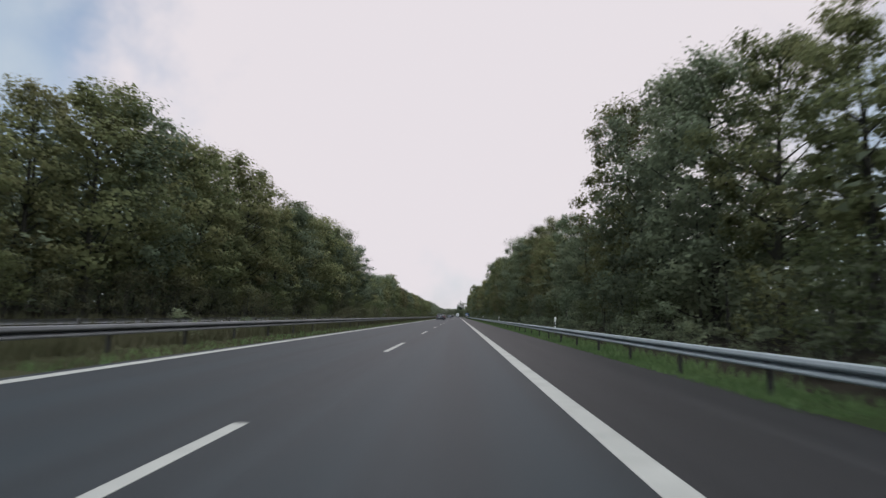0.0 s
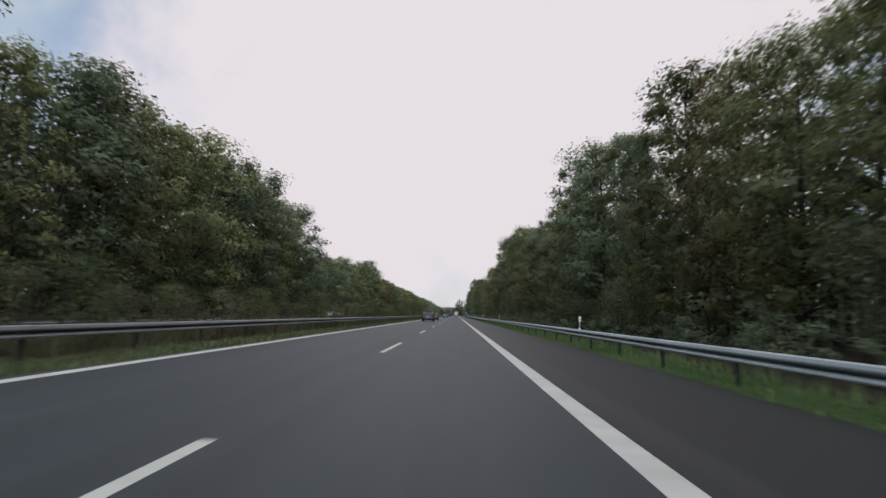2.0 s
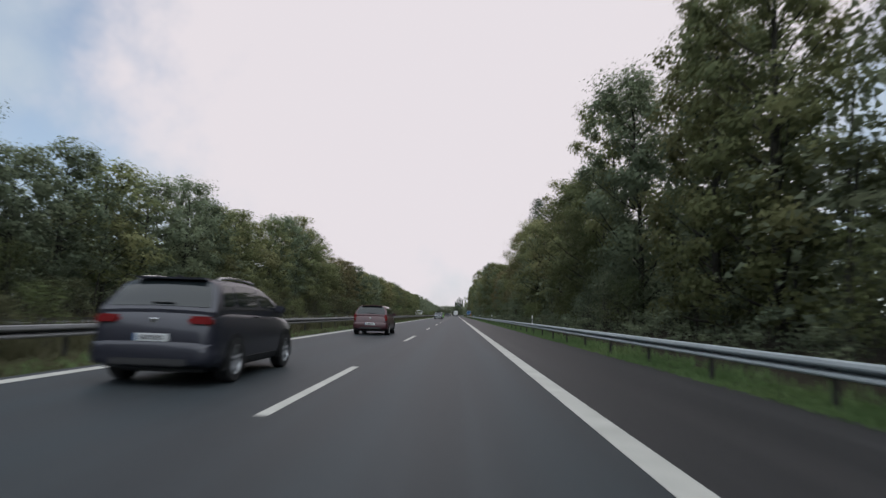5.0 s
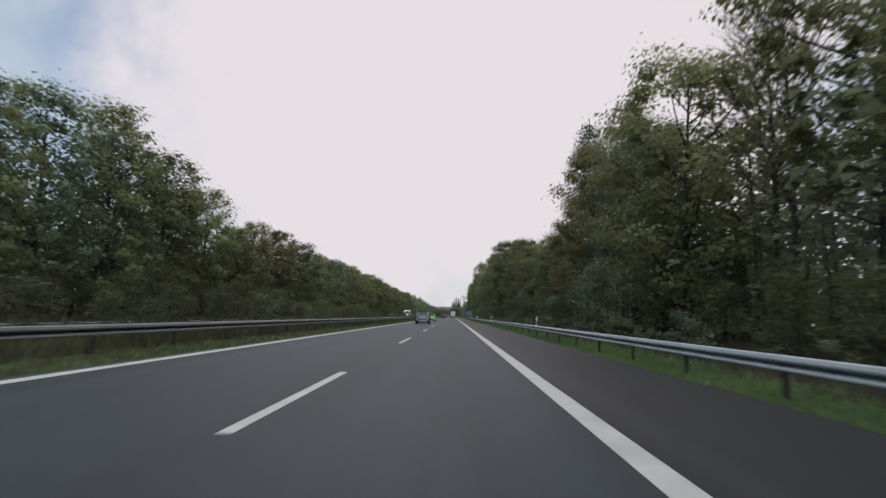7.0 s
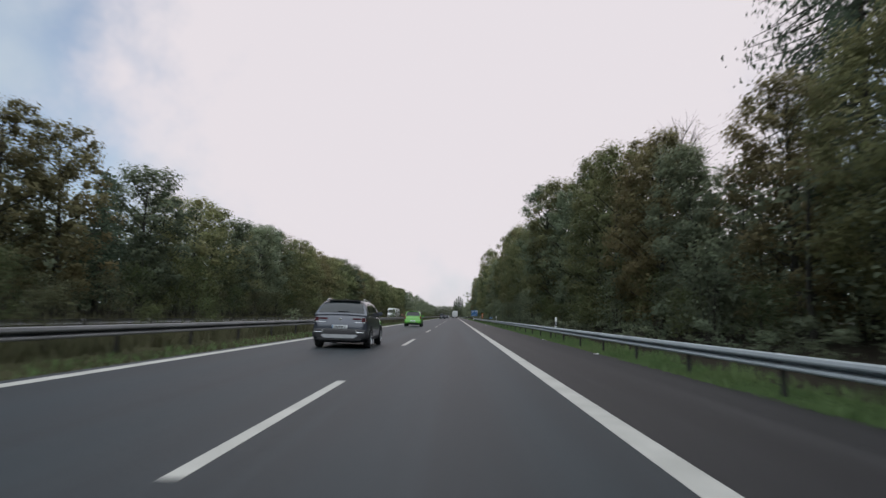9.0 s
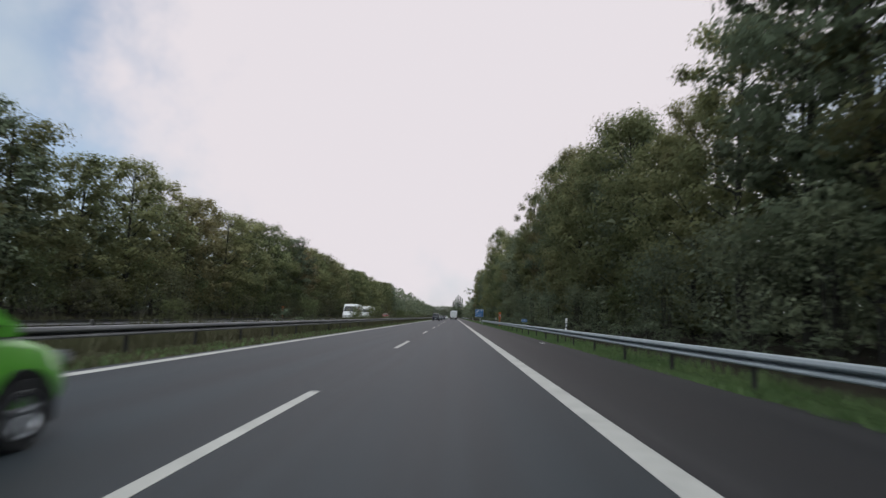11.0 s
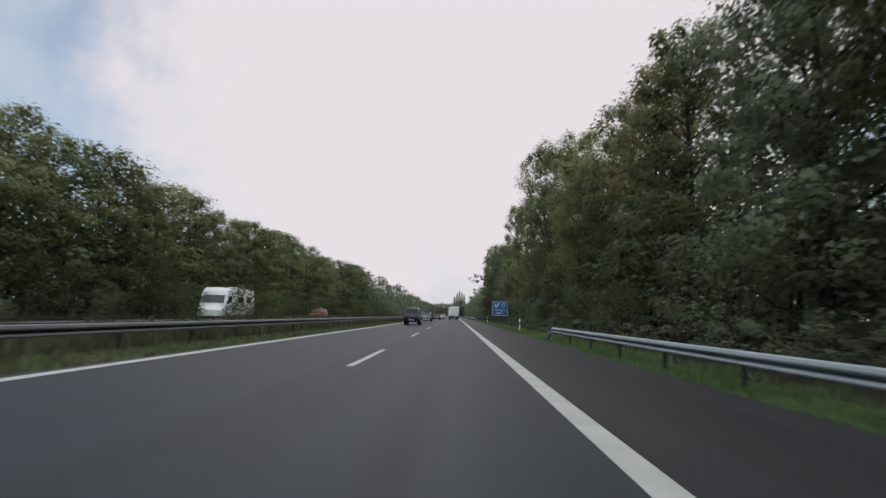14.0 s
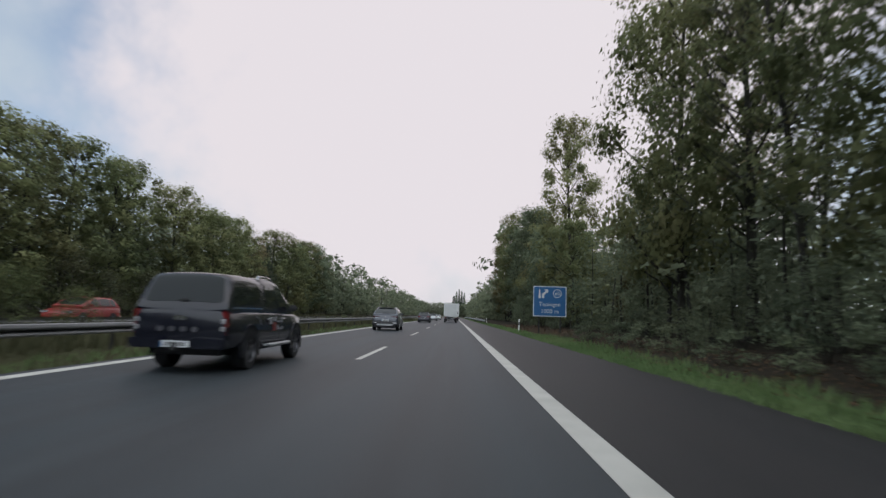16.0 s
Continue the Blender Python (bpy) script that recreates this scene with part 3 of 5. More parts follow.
# ================= trees =================
def tree_shape(rng, height, width, base, n_clumps, per, size, lean=0.3, sparse=1.0, sides=6, clump=1.25, simple=True, core=0.6, limbs=2, twigs=0):
    """Arrays of a broadleaf tree: trunk with limbs, and leaves in clumps at the limbs' ends."""
    wood, clumps = [], []
    r0 = (height * 0.009 + 0.05) * (0.7 if twigs else 1.0)
    bend = rng.normal(size=2) * lean
    path = [(bend[0] * (f ** 2) + 0.12 * math.sin(5 * f + bend[1]), bend[1] * (f ** 2) + 0.12 * math.sin(4 * f), -0.3 + f * height * 0.94) for f in np.linspace(0, 1, 9)]
    wood.append(tube_arrays(path, [r0 * (1.25 - 0.25 * min(1, 6 * f)) * (1 - f) ** 0.8 + 0.02 for f in np.linspace(0, 1, 9)], sides))
    path = np.array(path)
    for k in range(n_clumps):
        f = base + (1 - base) * ((k + rng.uniform(0, 1)) / n_clumps)
        z = f * height
        # the crown's half width at this height: bulging in the middle, uneven
        prof = math.sin(math.pi * min(1, 0.18 + 0.75 * (f - base) / (1 - base))) ** 0.6
        a = k * 2.399 + rng.uniform(-0.5, 0.5)
        reach = width * 0.5 * prof * (1.08 * rng.uniform(0.04, 1.0) ** 0.55)
        cz = min(height - 0.4, z + reach * rng.uniform(-0.05, 0.25))
        start_f = max(0.08, (z - reach * 0.5) / height)
        i = min(7, int(start_f * 8))
        p0 = path[i] + (path[i + 1] - path[i]) * (start_f * 8 - i)
        tip = np.array((p0[0] + reach * math.cos(a), p0[1] + reach * math.sin(a), cz))
        if k % limbs == 0:
            mid = (p0 + tip) / 2 + np.array((0, 0, -0.06 * reach)) + rng.normal(size=3) * 0.12
            rr = (0.03 + 0.008 * reach + r0 * 0.12 * (1 - f)) * (0.5 if twigs else 1.0)
            wood.append(tube_arrays([p0, mid, tip], [rr, rr * 0.65, 0.015], 4))
        for _ in range(twigs):
            end = tip + rng.normal(size=3) * (0.45, 0.45, 0.3) + (0.35 * math.cos(a), 0.35 * math.sin(a), 0.75)
            wood.append(tube_arrays([tip * 0.75 + p0 * 0.25, (tip + end) / 2, end], [0.013, 0.009, 0.004], 3))
        clumps.append((tip, clump * rng.uniform(0.7, 1.35)))
    vs, outs, cores = [], [], []
    for c, r in clumps:
        d = rng.normal(size=(int(core * per), 3))
        away = np.array((c[0], c[1], (c[2] - height * (0.5 + 0.4 * base)) * width / height)) / (width * 0.5)
        cores.append(leaves_at(rng, c + d * r * 0.27, d * 0.25 + away * 0.6, size * 1.75, 0.6, True))
        m = int(per * sparse * rng.uniform(0.6, 1.3) * (r / clump) ** 2)
        d = rng.normal(size=(m, 3))
        d /= np.linalg.norm(d, axis=1)[:, None]
        rad = r * 0.90 * rng.uniform(0.30, 0.95, m) ** 0.7
        lump = 1 + 0.20 * np.sin(d[:, 0] * 5 + c[0]) * np.cos(d[:, 1] * 4 + c[1])
        q = c + d * (rad * lump)[:, None] * np.array((1.12, 1.12, 0.72))
        vs.append(q)
        outs.append(d + away * 0.7)
    pts, outs = np.concatenate(vs), np.concatenate(outs)
    keep = pts[:, 2] > 0.25
    return join_arrays(wood), join_arrays([leaves_at(rng, pts[keep], outs[keep], size, 0.5, simple)] + cores)


def spruce_shape(rng, height, width, n_tiers, per, size, taper=0.8):
    wood = [tube_arrays([(0, 0, -0.3), (0.05, 0, height * 0.5), (0, 0.05, height)], [height * 0.013, height * 0.008, 0.02], 7)]
    pts, outs = [], []
    for k in range(n_tiers):
        f = 0.12 + 0.86 * k / n_tiers
        arms = 7 if f < 0.7 else 5
        for j in range(arms):
            a = j * 2 * math.pi / arms + k * 0.7 + rng.uniform(-0.2, 0.2)
            reach = width * 0.5 * (1 - f) ** taper * rng.uniform(0.75, 1.1) + 0.2
            root = np.array((0, 0, f * height))
            tip = root + np.array((math.cos(a) * reach, math.sin(a) * reach, -reach * 0.28))
            wood.append(tube_arrays([root, (root + tip) / 2 + (0, 0, -0.05), tip], [0.035, 0.025, 0.01], 3))
            m = int(per * (0.3 + reach / (width * 0.5)))
            s = rng.uniform(0.1, 1.05, m) ** 0.75
            q = root + (tip - root) * s[:, None] + rng.normal(size=(m, 3)) * np.array((0.16, 0.16, 0.10)) * (0.5 + s)[:, None]
            q[:, 2] -= rng.uniform(0, 0.35, m) * s
            pts.append(q)
            outs.append(np.repeat([[math.cos(a), math.sin(a), -0.3]], m, 0))
    return join_arrays(wood), leaves_at(rng, np.concatenate(pts), np.concatenate(outs), size, 0.2, True)


def make_tree(name, shape, leaf_mat, label, category="tree", group="trees at the edge of the wood"):
    (wv, wf), (lv, lf) = shape
    t = thing(name, 0, 0, -50)
    hang("trunk", part_mesh_soft(quads_mesh("trunk", wv, wf, M_BARK)), t)
    hang("crown", quads_mesh("crown", lv, lf, leaf_mat), t)
    return tagged(t, label, category, group=group)


RNG = np.random.default_rng(5)
def kinds(per, size):
    """The broadleaf masters, 16 m tall, scaled where they are set."""
    return [
        ("oak_tree", tree_shape(RNG, 16, 7.4, 0.12, 80, 118 * per, 0.182 * size, clump=1.25), M_LEAF_DARK, "tall oak with a dense dark green crown"),
        ("beech_tree", tree_shape(RNG, 16, 6.2, 0.05, 98, 92 * per, 0.169 * size, clump=1.0), M_LEAF, "tall beech with green foliage down to the ground"),
        ("oak_tree", tree_shape(RNG, 16, 8.0, 0.15, 72, 130 * per, 0.182 * size, clump=1.4), M_LEAF, "broad oak with a rounded green crown"),
        ("alder_tree", tree_shape(RNG, 16, 5.2, 0.14, 86, 86 * per, 0.164 * size, clump=0.9), M_LEAF_DARK, "narrow dark alder with gaps in its crown"),
        ("ash_tree", tree_shape(RNG, 16, 6.4, 0.30, 66, 96 * per, 0.169 * size, clump=0.9), M_LEAF, "slender ash with a thin, open crown"),
        ("maple_tree", tree_shape(RNG, 16, 6.6, 0.08, 92, 98 * per, 0.169 * size, clump=1.05), M_LEAF_WARM, "maple with leaves turning yellow-brown"),
    ]


BROAD, BROAD_FAR = kinds(1.35, 0.86), kinds(0.70, 1.12)
BARE = ("birch_tree", tree_shape(RNG, 16, 4.6, 0.32, 64, 16, 0.13, clump=0.95, lean=0.8, core=0.0, limbs=1, twigs=7), M_LEAF_WARM, "thin, almost bare birch")
SPRUCE = ("spruce_tree", spruce_shape(RNG, 16, 6.2, 34, 20, 0.30), M_NEEDLE, "dark spruce with drooping boughs")
OLD_SPRUCE = ("spruce_tree", spruce_shape(np.random.default_rng(31), 16, 10.5, 44, 70, 0.17, 0.45), M_NEEDLE, "old tall spruce with open, layered boughs")
LOW = [tree_shape(RNG, 16, w, b, 38, 22, 0.48, sides=4, clump=1.35, limbs=12, core=0.0) for w, b in ((8.0, 0.06), (7.2, 0.04), (8.4, 0.08))]
UNDER = [tree_shape(RNG, 16, w, 0.04, 14, 23, 0.62, sides=3, clump=2.0, limbs=99, core=0.0) for w in (8.0, 7.0, 9.0)]
TINY = [tree_shape(RNG, 16, w, 0.05, 14, 14, 0.95, sides=3, clump=1.9, limbs=99, core=0.2) for w in (8.0, 7.0, 9.0)]


# how tall the wood's edge stands, every 12 m along the road
NEAR_EDGE = [10.5, 10.5, 10.5, 10.5, 10.5, 11.6, 12.7, 13.9, 15.4, 12.8, 12.6, 13.5, 14.2, 15.5, 17.9, 17.9, 13.2, 11.0, 12.0, 15.5, 17.2, 13.3, 10.5, 10.7, 12.4, 15.9, 18.0, 15.5, 13.2, 17.3, 18.7, 19.6, 20.7, 17.8, 17.4, 17.3, 17.0, 15.6, 15.1, 10.9, 10.5, 10.5, 10.5, 13.7, 18.5, 20.4, 21.0, 19.1, 14.8, 13.5, 12.1]
FAR_EDGE = [14.0, 12.4, 11.1, 13.8, 18.7, 19.8, 20.3, 19.4, 17.8, 20.1, 20.8, 21.7, 21.1, 15.7, 11.7, 11.9, 12.6, 13.7, 14.1, 14.9, 16.3, 16.0, 12.4, 12.6, 14.4, 12.3, 12.0, 12.7, 13.3, 13.1, 13.3, 13.8, 13.7, 13.1, 12.4, 12.7, 12.6, 12.4, 12.9, 12.7, 13.0, 13.5, 12.5, 12.2, 12.6, 13.5, 13.4, 12.6, 13.1, 13.4, 13.1]


def right_height(y):
    return float(np.interp(y, np.arange(len(NEAR_EDGE)) * 12.0, NEAR_EDGE))


def left_height(y):
    return float(np.interp(y, np.arange(len(FAR_EDGE)) * 12.0, FAR_EDGE))


masters = {}


def set_tree(kind, x, y, z, height, rng):
    name, shape, leaf_mat, label = kind
    s = height / 16.0
    key = (name, len(shape[1][0]))
    wide = rng.uniform(0.9, 1.15) * (min(1.06, 18.0 / height) if x > 0 else 1.22)
    m = pose(x, y, z, 0, 0, rng.uniform(0, 360)) @ Matrix.Diagonal((s * wide, s * wide, s, 1))
    if key not in masters:
        masters[key] = make_tree(name, shape, leaf_mat, label)
        masters[key].matrix_basis = m
        return masters[key]
    ob = copy_thing(masters[key], m)
    ob.matrix_basis = m
    return ob


def woods_edge():
    rng = random.Random(11)
    # trees that stand out: place along the road, kind, height, distance from the road
    marked = {18.0: (BROAD[4], 11.2, 12.5), 23.5: (BROAD[4], 13.0, 12.8), 29.6: (BROAD[0], 14.4, 12.8), 36.0: (BROAD[0], 16.0, 12.8), 43.3: (BROAD[1], 17.2, 12.6), 96.0: (BROAD[4], 14.2, 13.0), 210.8: (BROAD[4], 18.2, 13.6), 214.5: (BARE, 17, 12.5), 218.5: (BARE, 16.5, 14.0), 284.0: (BROAD[5], 12, 11.8), 289.5: (BARE, 15, 14.0), 398.0: (BROAD[4], 21.5, 12.3),
              419.0: (BROAD[5], 17, 12.5), 441.5: (BROAD[4], 20, 12.6), 450.0: (BROAD[2], 20.5, 12.6), 455.5: (BARE, 17.5, 12.2), 461.0: (BROAD[4], 18, 13.0), 467.0: (BROAD[2], 25.5, 12.4), 497.0: (BROAD[1], 22.5, 12.0)}
    y = -4.0
    while y < 560:
        near = [k for k in sorted(marked) if k - y < 2.6]
        if near:
            kind, h, x = marked.pop(near[0])
            set_tree(kind, x, near[0], 0.2, h, rng)
            y = near[0] + rng.uniform(3.4, 4.6)
            continue
        if 444 < y < 458:
            y += 2.0
            continue
        kind = rng.choice((BROAD if y < 475 else BROAD_FAR)[:5] * 3 + BROAD[5:])
        x = 12.0 + rng.choice((-0.6, 0.0, 1.2, 2.6)) + rng.uniform(-0.4, 0.4)
        h = right_height(y) * rng.choice((0.84, 0.90, 0.95, 1.0, 1.03)) * rng.uniform(0.98, 1.02)
        set_tree(kind, x, y, 0.2, h, rng)
        y += rng.uniform(4.2, 5.9)
    y = -2.0
    while y < 560:
        kind = rng.choice((BROAD_FAR[0], BROAD_FAR[1], BROAD_FAR[1], BROAD_FAR[2], BROAD_FAR[2], BROAD_FAR[5] if y > 250 else BROAD_FAR[0]))
        if rng.random() < 0.04:
            kind = SPRUCE
        set_tree(kind, -29.0 + rng.uniform(-1.2, 1.2), y, 0.3, left_height(y) * rng.choice((0.9, 0.96, 1.0, 1.05)) * rng.uniform(0.98, 1.02), rng)
        y += rng.uniform(4.8, 6.6) if y < 400 else rng.uniform(3.9, 5.2)


woods_edge()
for sx, sy, sh in ((18.8, 275, 30), (25, 273.5, 31)):
    set_tree(OLD_SPRUCE, sx, sy, 0.2, sh, random.Random(sx))
for sx, sy, sh in ((1.5, 1000, 25), (4.0, 1004, 28), (6.5, 1001, 26), (9.0, 1006, 24), (-1.0, 1008, 21)):
    set_tree(SPRUCE, sx, sy, 0.2, sh, random.Random(sy))


def place_arrays(shape, rng, x, y, z, h):
    v, f = shape
    a = rng.uniform(0, 2 * math.pi)
    s = h / 16
    w = s * rng.uniform(0.9, 1.15) * (1.6 if h < 8 else 1.0)
    c, d = math.cos(a) * w, math.sin(a) * w
    cols = [v[:, 0] * c - v[:, 1] * d + x, v[:, 0] * d + v[:, 1] * c + y, v[:, 2] * s + z]
    if v.shape[1] == 6:
        c, d = math.cos(a), math.sin(a)
        cols += [v[:, 3] * c - v[:, 4] * d, v[:, 3] * d + v[:, 4] * c, v[:, 5]]
    return np.stack(cols, 1), f


def deep_woods():
    """The wood behind its edge, and the woods far ahead, too many trees to count."""
    rng = random.Random(23)
    spots = []
    for side, fn, rows in ((1, right_height, ((16.5, 5.2, 0.84), (24.0, 11.0, 0.95))), (-1, left_height, ((33.0, 5.4, 0.93), (42.0, 12.0, 1.0)))):
        for x0, step, k in rows:
            y = -70.0
            while y < 600:
                thin = 0.92 if side > 0 and x0 < 20 and 440 < y < 462 else 1.0
                spots.append((side * (x0 + rng.uniform(-1.5, 1.5)), y, fn(y) * k * thin * rng.uniform(0.85, 1.08)))
                y += step * rng.uniform(0.8, 1.2)
    for side, fn, x0 in ((1, right_height, 12.5), (1, right_height, 19), (-1, left_height, 28.5), (-1, left_height, 37)):
        y = 560.0
        while y < 1010:
            spots.append((side * (x0 + rng.uniform(-1.5, 1.5)), y, fn(y) * rng.uniform(0.85, 1.1)))
            y += 8.5 * rng.uniform(0.8, 1.2)
    for x0, fn in ((12.6, right_height), (-29.0, left_height)):
        for k in range(9):
            spots.append((x0, -72 + 7.5 * k, fn(-20) * rng.uniform(0.9, 1.05)))
    # the wood goes on away from the road
    for x0, fn in ((33.0, right_height), (42.0, right_height), (52.0, right_height), (-51.0, left_height), (-60.0, left_height), (-70.0, left_height)):
        y = -70.0
        while y < 620:
            spots.append((x0 + rng.uniform(-3, 3), y, fn(y) * rng.uniform(0.8, 1.0)))
            y += rng.uniform(8.0, 12.0)
    x = -34.0
    while x < 16:
        spots.append((x, 1006 + rng.uniform(-12, 12), 12 * rng.uniform(0.75, 1.1)))
        x += 0.5
    # undergrowth that closes the view between the trunks
    for x0, step in ((12.6, 3.2), (15.5, 3.4), (20.0, 4.0), (29.0, 5.0), (36.0, 5.0), (-29.6, 3.4), (-32.0, 3.6), (-38.5, 5.0), (-46.0, 4.5), (-53.0, 5.0)):
        y = 0.0
        while y < 640:
            spots.append((x0 + rng.uniform(-1.2, 1.2), y, rng.uniform(4.5, 7.5) * (1.5 if x0 < -40 or x0 > 30 else 1.15)))
            y += step * rng.uniform(0.8, 1.2)
    wood, crowns = [], []
    for x, y, h in spots:
        shape = rng.choice((LOW if h > 8.7 and -36.5 < x < 19.5 else UNDER if h <= 8.7 and -33.5 < x < 17.5 else TINY) if y < 540 else TINY)
        if -44 < x < 27:
            wood.append(place_arrays(shape[0], rng, x, y, 0.4, h))
        crowns.append(place_arrays(shape[1], rng, x, y, 0.4, h))
    v, f = join_arrays(wood)
    tagged(new("far_trunks", quads_mesh("far_trunks", v, f, M_BARK)), "dark trunks and limbs deep in the wood", "woodland", kind="stuff")
    v, f = join_arrays(crowns)
    tagged(new("far_woods", quads_mesh("far_woods", v, f, M_LEAF_DARK)), "dense dark green woodland behind the edge trees", "woodland", kind="stuff")


deep_woods()


# ================= shrubs, grass =================
def shrub_shape(rng, h, w, n, per, size):
    wood, pts, outs, cores = [], [], [], []
    for k in range(n):
        a, f = k * 2.399, rng.uniform(0.25, 1.0)
        r = w * 0.5 * rng.uniform(0.2, 1.0) * (1.15 - 0.6 * f)
        tip = np.array((math.cos(a) * r, math.sin(a) * r, h * f))
        if k % 2 == 0:
            wood.append(tube_arrays([(0.1 * math.cos(a), 0.1 * math.sin(a), -0.15), tip * (0.6, 0.6, 0.5), tip], [0.025, 0.018, 0.006], 3))
        m = int(per * rng.uniform(0.7, 1.3))
        d = rng.normal(size=(m, 3))
        d /= np.linalg.norm(d, axis=1)[:, None]
        pts.append(tip + d * (rng.uniform(0.2, 1, m) ** 0.6 * h * 0.2 + 0.08)[:, None] * (1.2, 1.2, 0.8))
        outs.append(d)
        cores.append(leaves_at(rng, tip + d[:10] * h * 0.10, d[:10] * 0.3, size * 1.7, 0.6, True))
    pts, outs = np.concatenate(pts), np.concatenate(outs)
    keep = pts[:, 2] > 0.05
    return join_arrays(wood), join_arrays([leaves_at(rng, pts[keep], outs[keep], size, 0.5, True)] + cores)


BROOM = ("broom_shrub", shrub_shape(RNG, 2.6, 3.0, 24, 46, 0.10), M_DRY, "olive-green scrub on the far verge")
SHRUBS = [("hazel_shrub", shrub_shape(RNG, 3.4, 3.2, 26, 50, 0.105), M_SHRUB, "leafy green hazel shrub under the trees"),
          ("bramble_shrub", shrub_shape(RNG, 1.8, 3.0, 18, 24, 0.115), M_LEAF_DARK, "low dark bramble shrub"),
          ("elder_shrub", shrub_shape(RNG, 4.4, 3.4, 28, 54, 0.115), M_LEAF_DARK, "tall dark elder shrub")]


def make_shrub(kind, x, y, z, s, rng):
    name, shape, leaf_mat, label = kind
    m = pose(x, y, z, 0, 0, rng.uniform(0, 360)) @ Matrix.Diagonal((s, s, s * rng.uniform(0.85, 1.15), 1))
    key = (name, label)
    if key not in masters:
        (wv, wf), (lv, lf) = shape
        t = thing(name)
        hang("trunk", quads_mesh("trunk", wv, wf, M_BARK), t)
        hang("foliage", quads_mesh("foliage", lv, lf, leaf_mat), t)
        masters[key] = tagged(t, label, "shrub", group="shrubs along the motorway")
        t.matrix_basis = m
        return t
    ob = copy_thing(masters[key], m)
    ob.matrix_basis = m
    return ob


def shrubbery():
    rng = random.Random(31)
    y = 2.0
    while y < 520:
        back = 1.9 if 452 < y < 484 else 0.0
        make_shrub(rng.choice(SHRUBS), 9.3 + back + rng.uniform(-0.8, 1.3), y, 0.1, rng.uniform(0.6, 1.0), rng)
        y += rng.uniform(2.4, 4.2)
    y = 4.0
    while y < 470:
        make_shrub(SHRUBS[1], 7.6 + rng.uniform(-0.35, 0.35), y, 0.05, rng.uniform(0.38, 0.62), rng)
        y += rng.uniform(1.9, 3.2)
    y = 20.0
    low = SHRUBS[:2]
    while y < 520:
        # scrub closes the median in two stretches
        hedge = 48 < y < 150 or 203 < y < 262
        if hedge or rng.random() < 0.75:
            make_shrub(rng.choice((BROOM, BROOM, BROOM, BROOM, low[0]) if hedge else (BROOM, low[0], low[1])), -9.9 + rng.uniform(-0.5, 0.9), y, 0.0, rng.uniform(0.46, 0.66) if hedge else rng.uniform(0.35, 0.62), rng)
        y += rng.uniform(1.2, 2.0) if hedge else rng.uniform(3.0, 6.5)
    for y in (117.0, 119.2, 121.5, 123.6, 125.6, 127.4, 374.0, 376.3, 378.5, 380.5, 383.0, 412.0, 414.5, 417.0, 420.0, 446.0, 449.0):
        make_shrub(SHRUBS[0], -10.3, y, 0.0, rng.uniform(0.50, 0.60), rng)
    y = 20.0
    while y < 520:
        make_shrub(rng.choice((BROOM, BROOM, BROOM, SHRUBS[0])), -25.7 + rng.uniform(-0.6, 0.5), y, 0.1, rng.uniform(0.95, 1.55), rng)
        y += rng.uniform(3.3, 4.7)


shrubbery()


def blades(rng, n, xs, ys, height, width, z):
    """Bent grass blades, each a narrow folded quad."""
    x, y = rng.uniform(*xs, n), rng.uniform(*ys, n)
    a = rng.uniform(0, 2 * math.pi, n)
    clump = 0.55 + 0.5 * (0.5 + 0.5 * np.sin(x * 2.1 + 1.7 * np.sin(y * 0.6)) * np.cos(y * 0.83 + x)) + 0.7 * (0.5 + 0.5 * np.sin(y * 1.9 + 2.3 * np.sin(y * 0.37 + x))) ** 2
    h = height * rng.uniform(0.45, 1.2, n) * clump
    w = width * rng.uniform(0.6, 1.3, n)
    lean = h * rng.uniform(0.1, 0.6, n)
    b = a + math.pi / 2
    base = np.stack([x, y, np.full(n, z)], 1)
    side = np.stack([np.cos(b) * w, np.sin(b) * w, np.zeros(n)], 1)
    mid = base + np.stack([np.cos(a) * lean * 0.35, np.sin(a) * lean * 0.35, h * 0.6], 1)
    tip = base + np.stack([np.cos(a) * lean, np.sin(a) * lean, h], 1)
    q = np.stack([base - side, base + side, tip + (mid - base) * 0.15], 1)
    return q.reshape(-1, 3), np.arange(3 * n).reshape(n, 3)


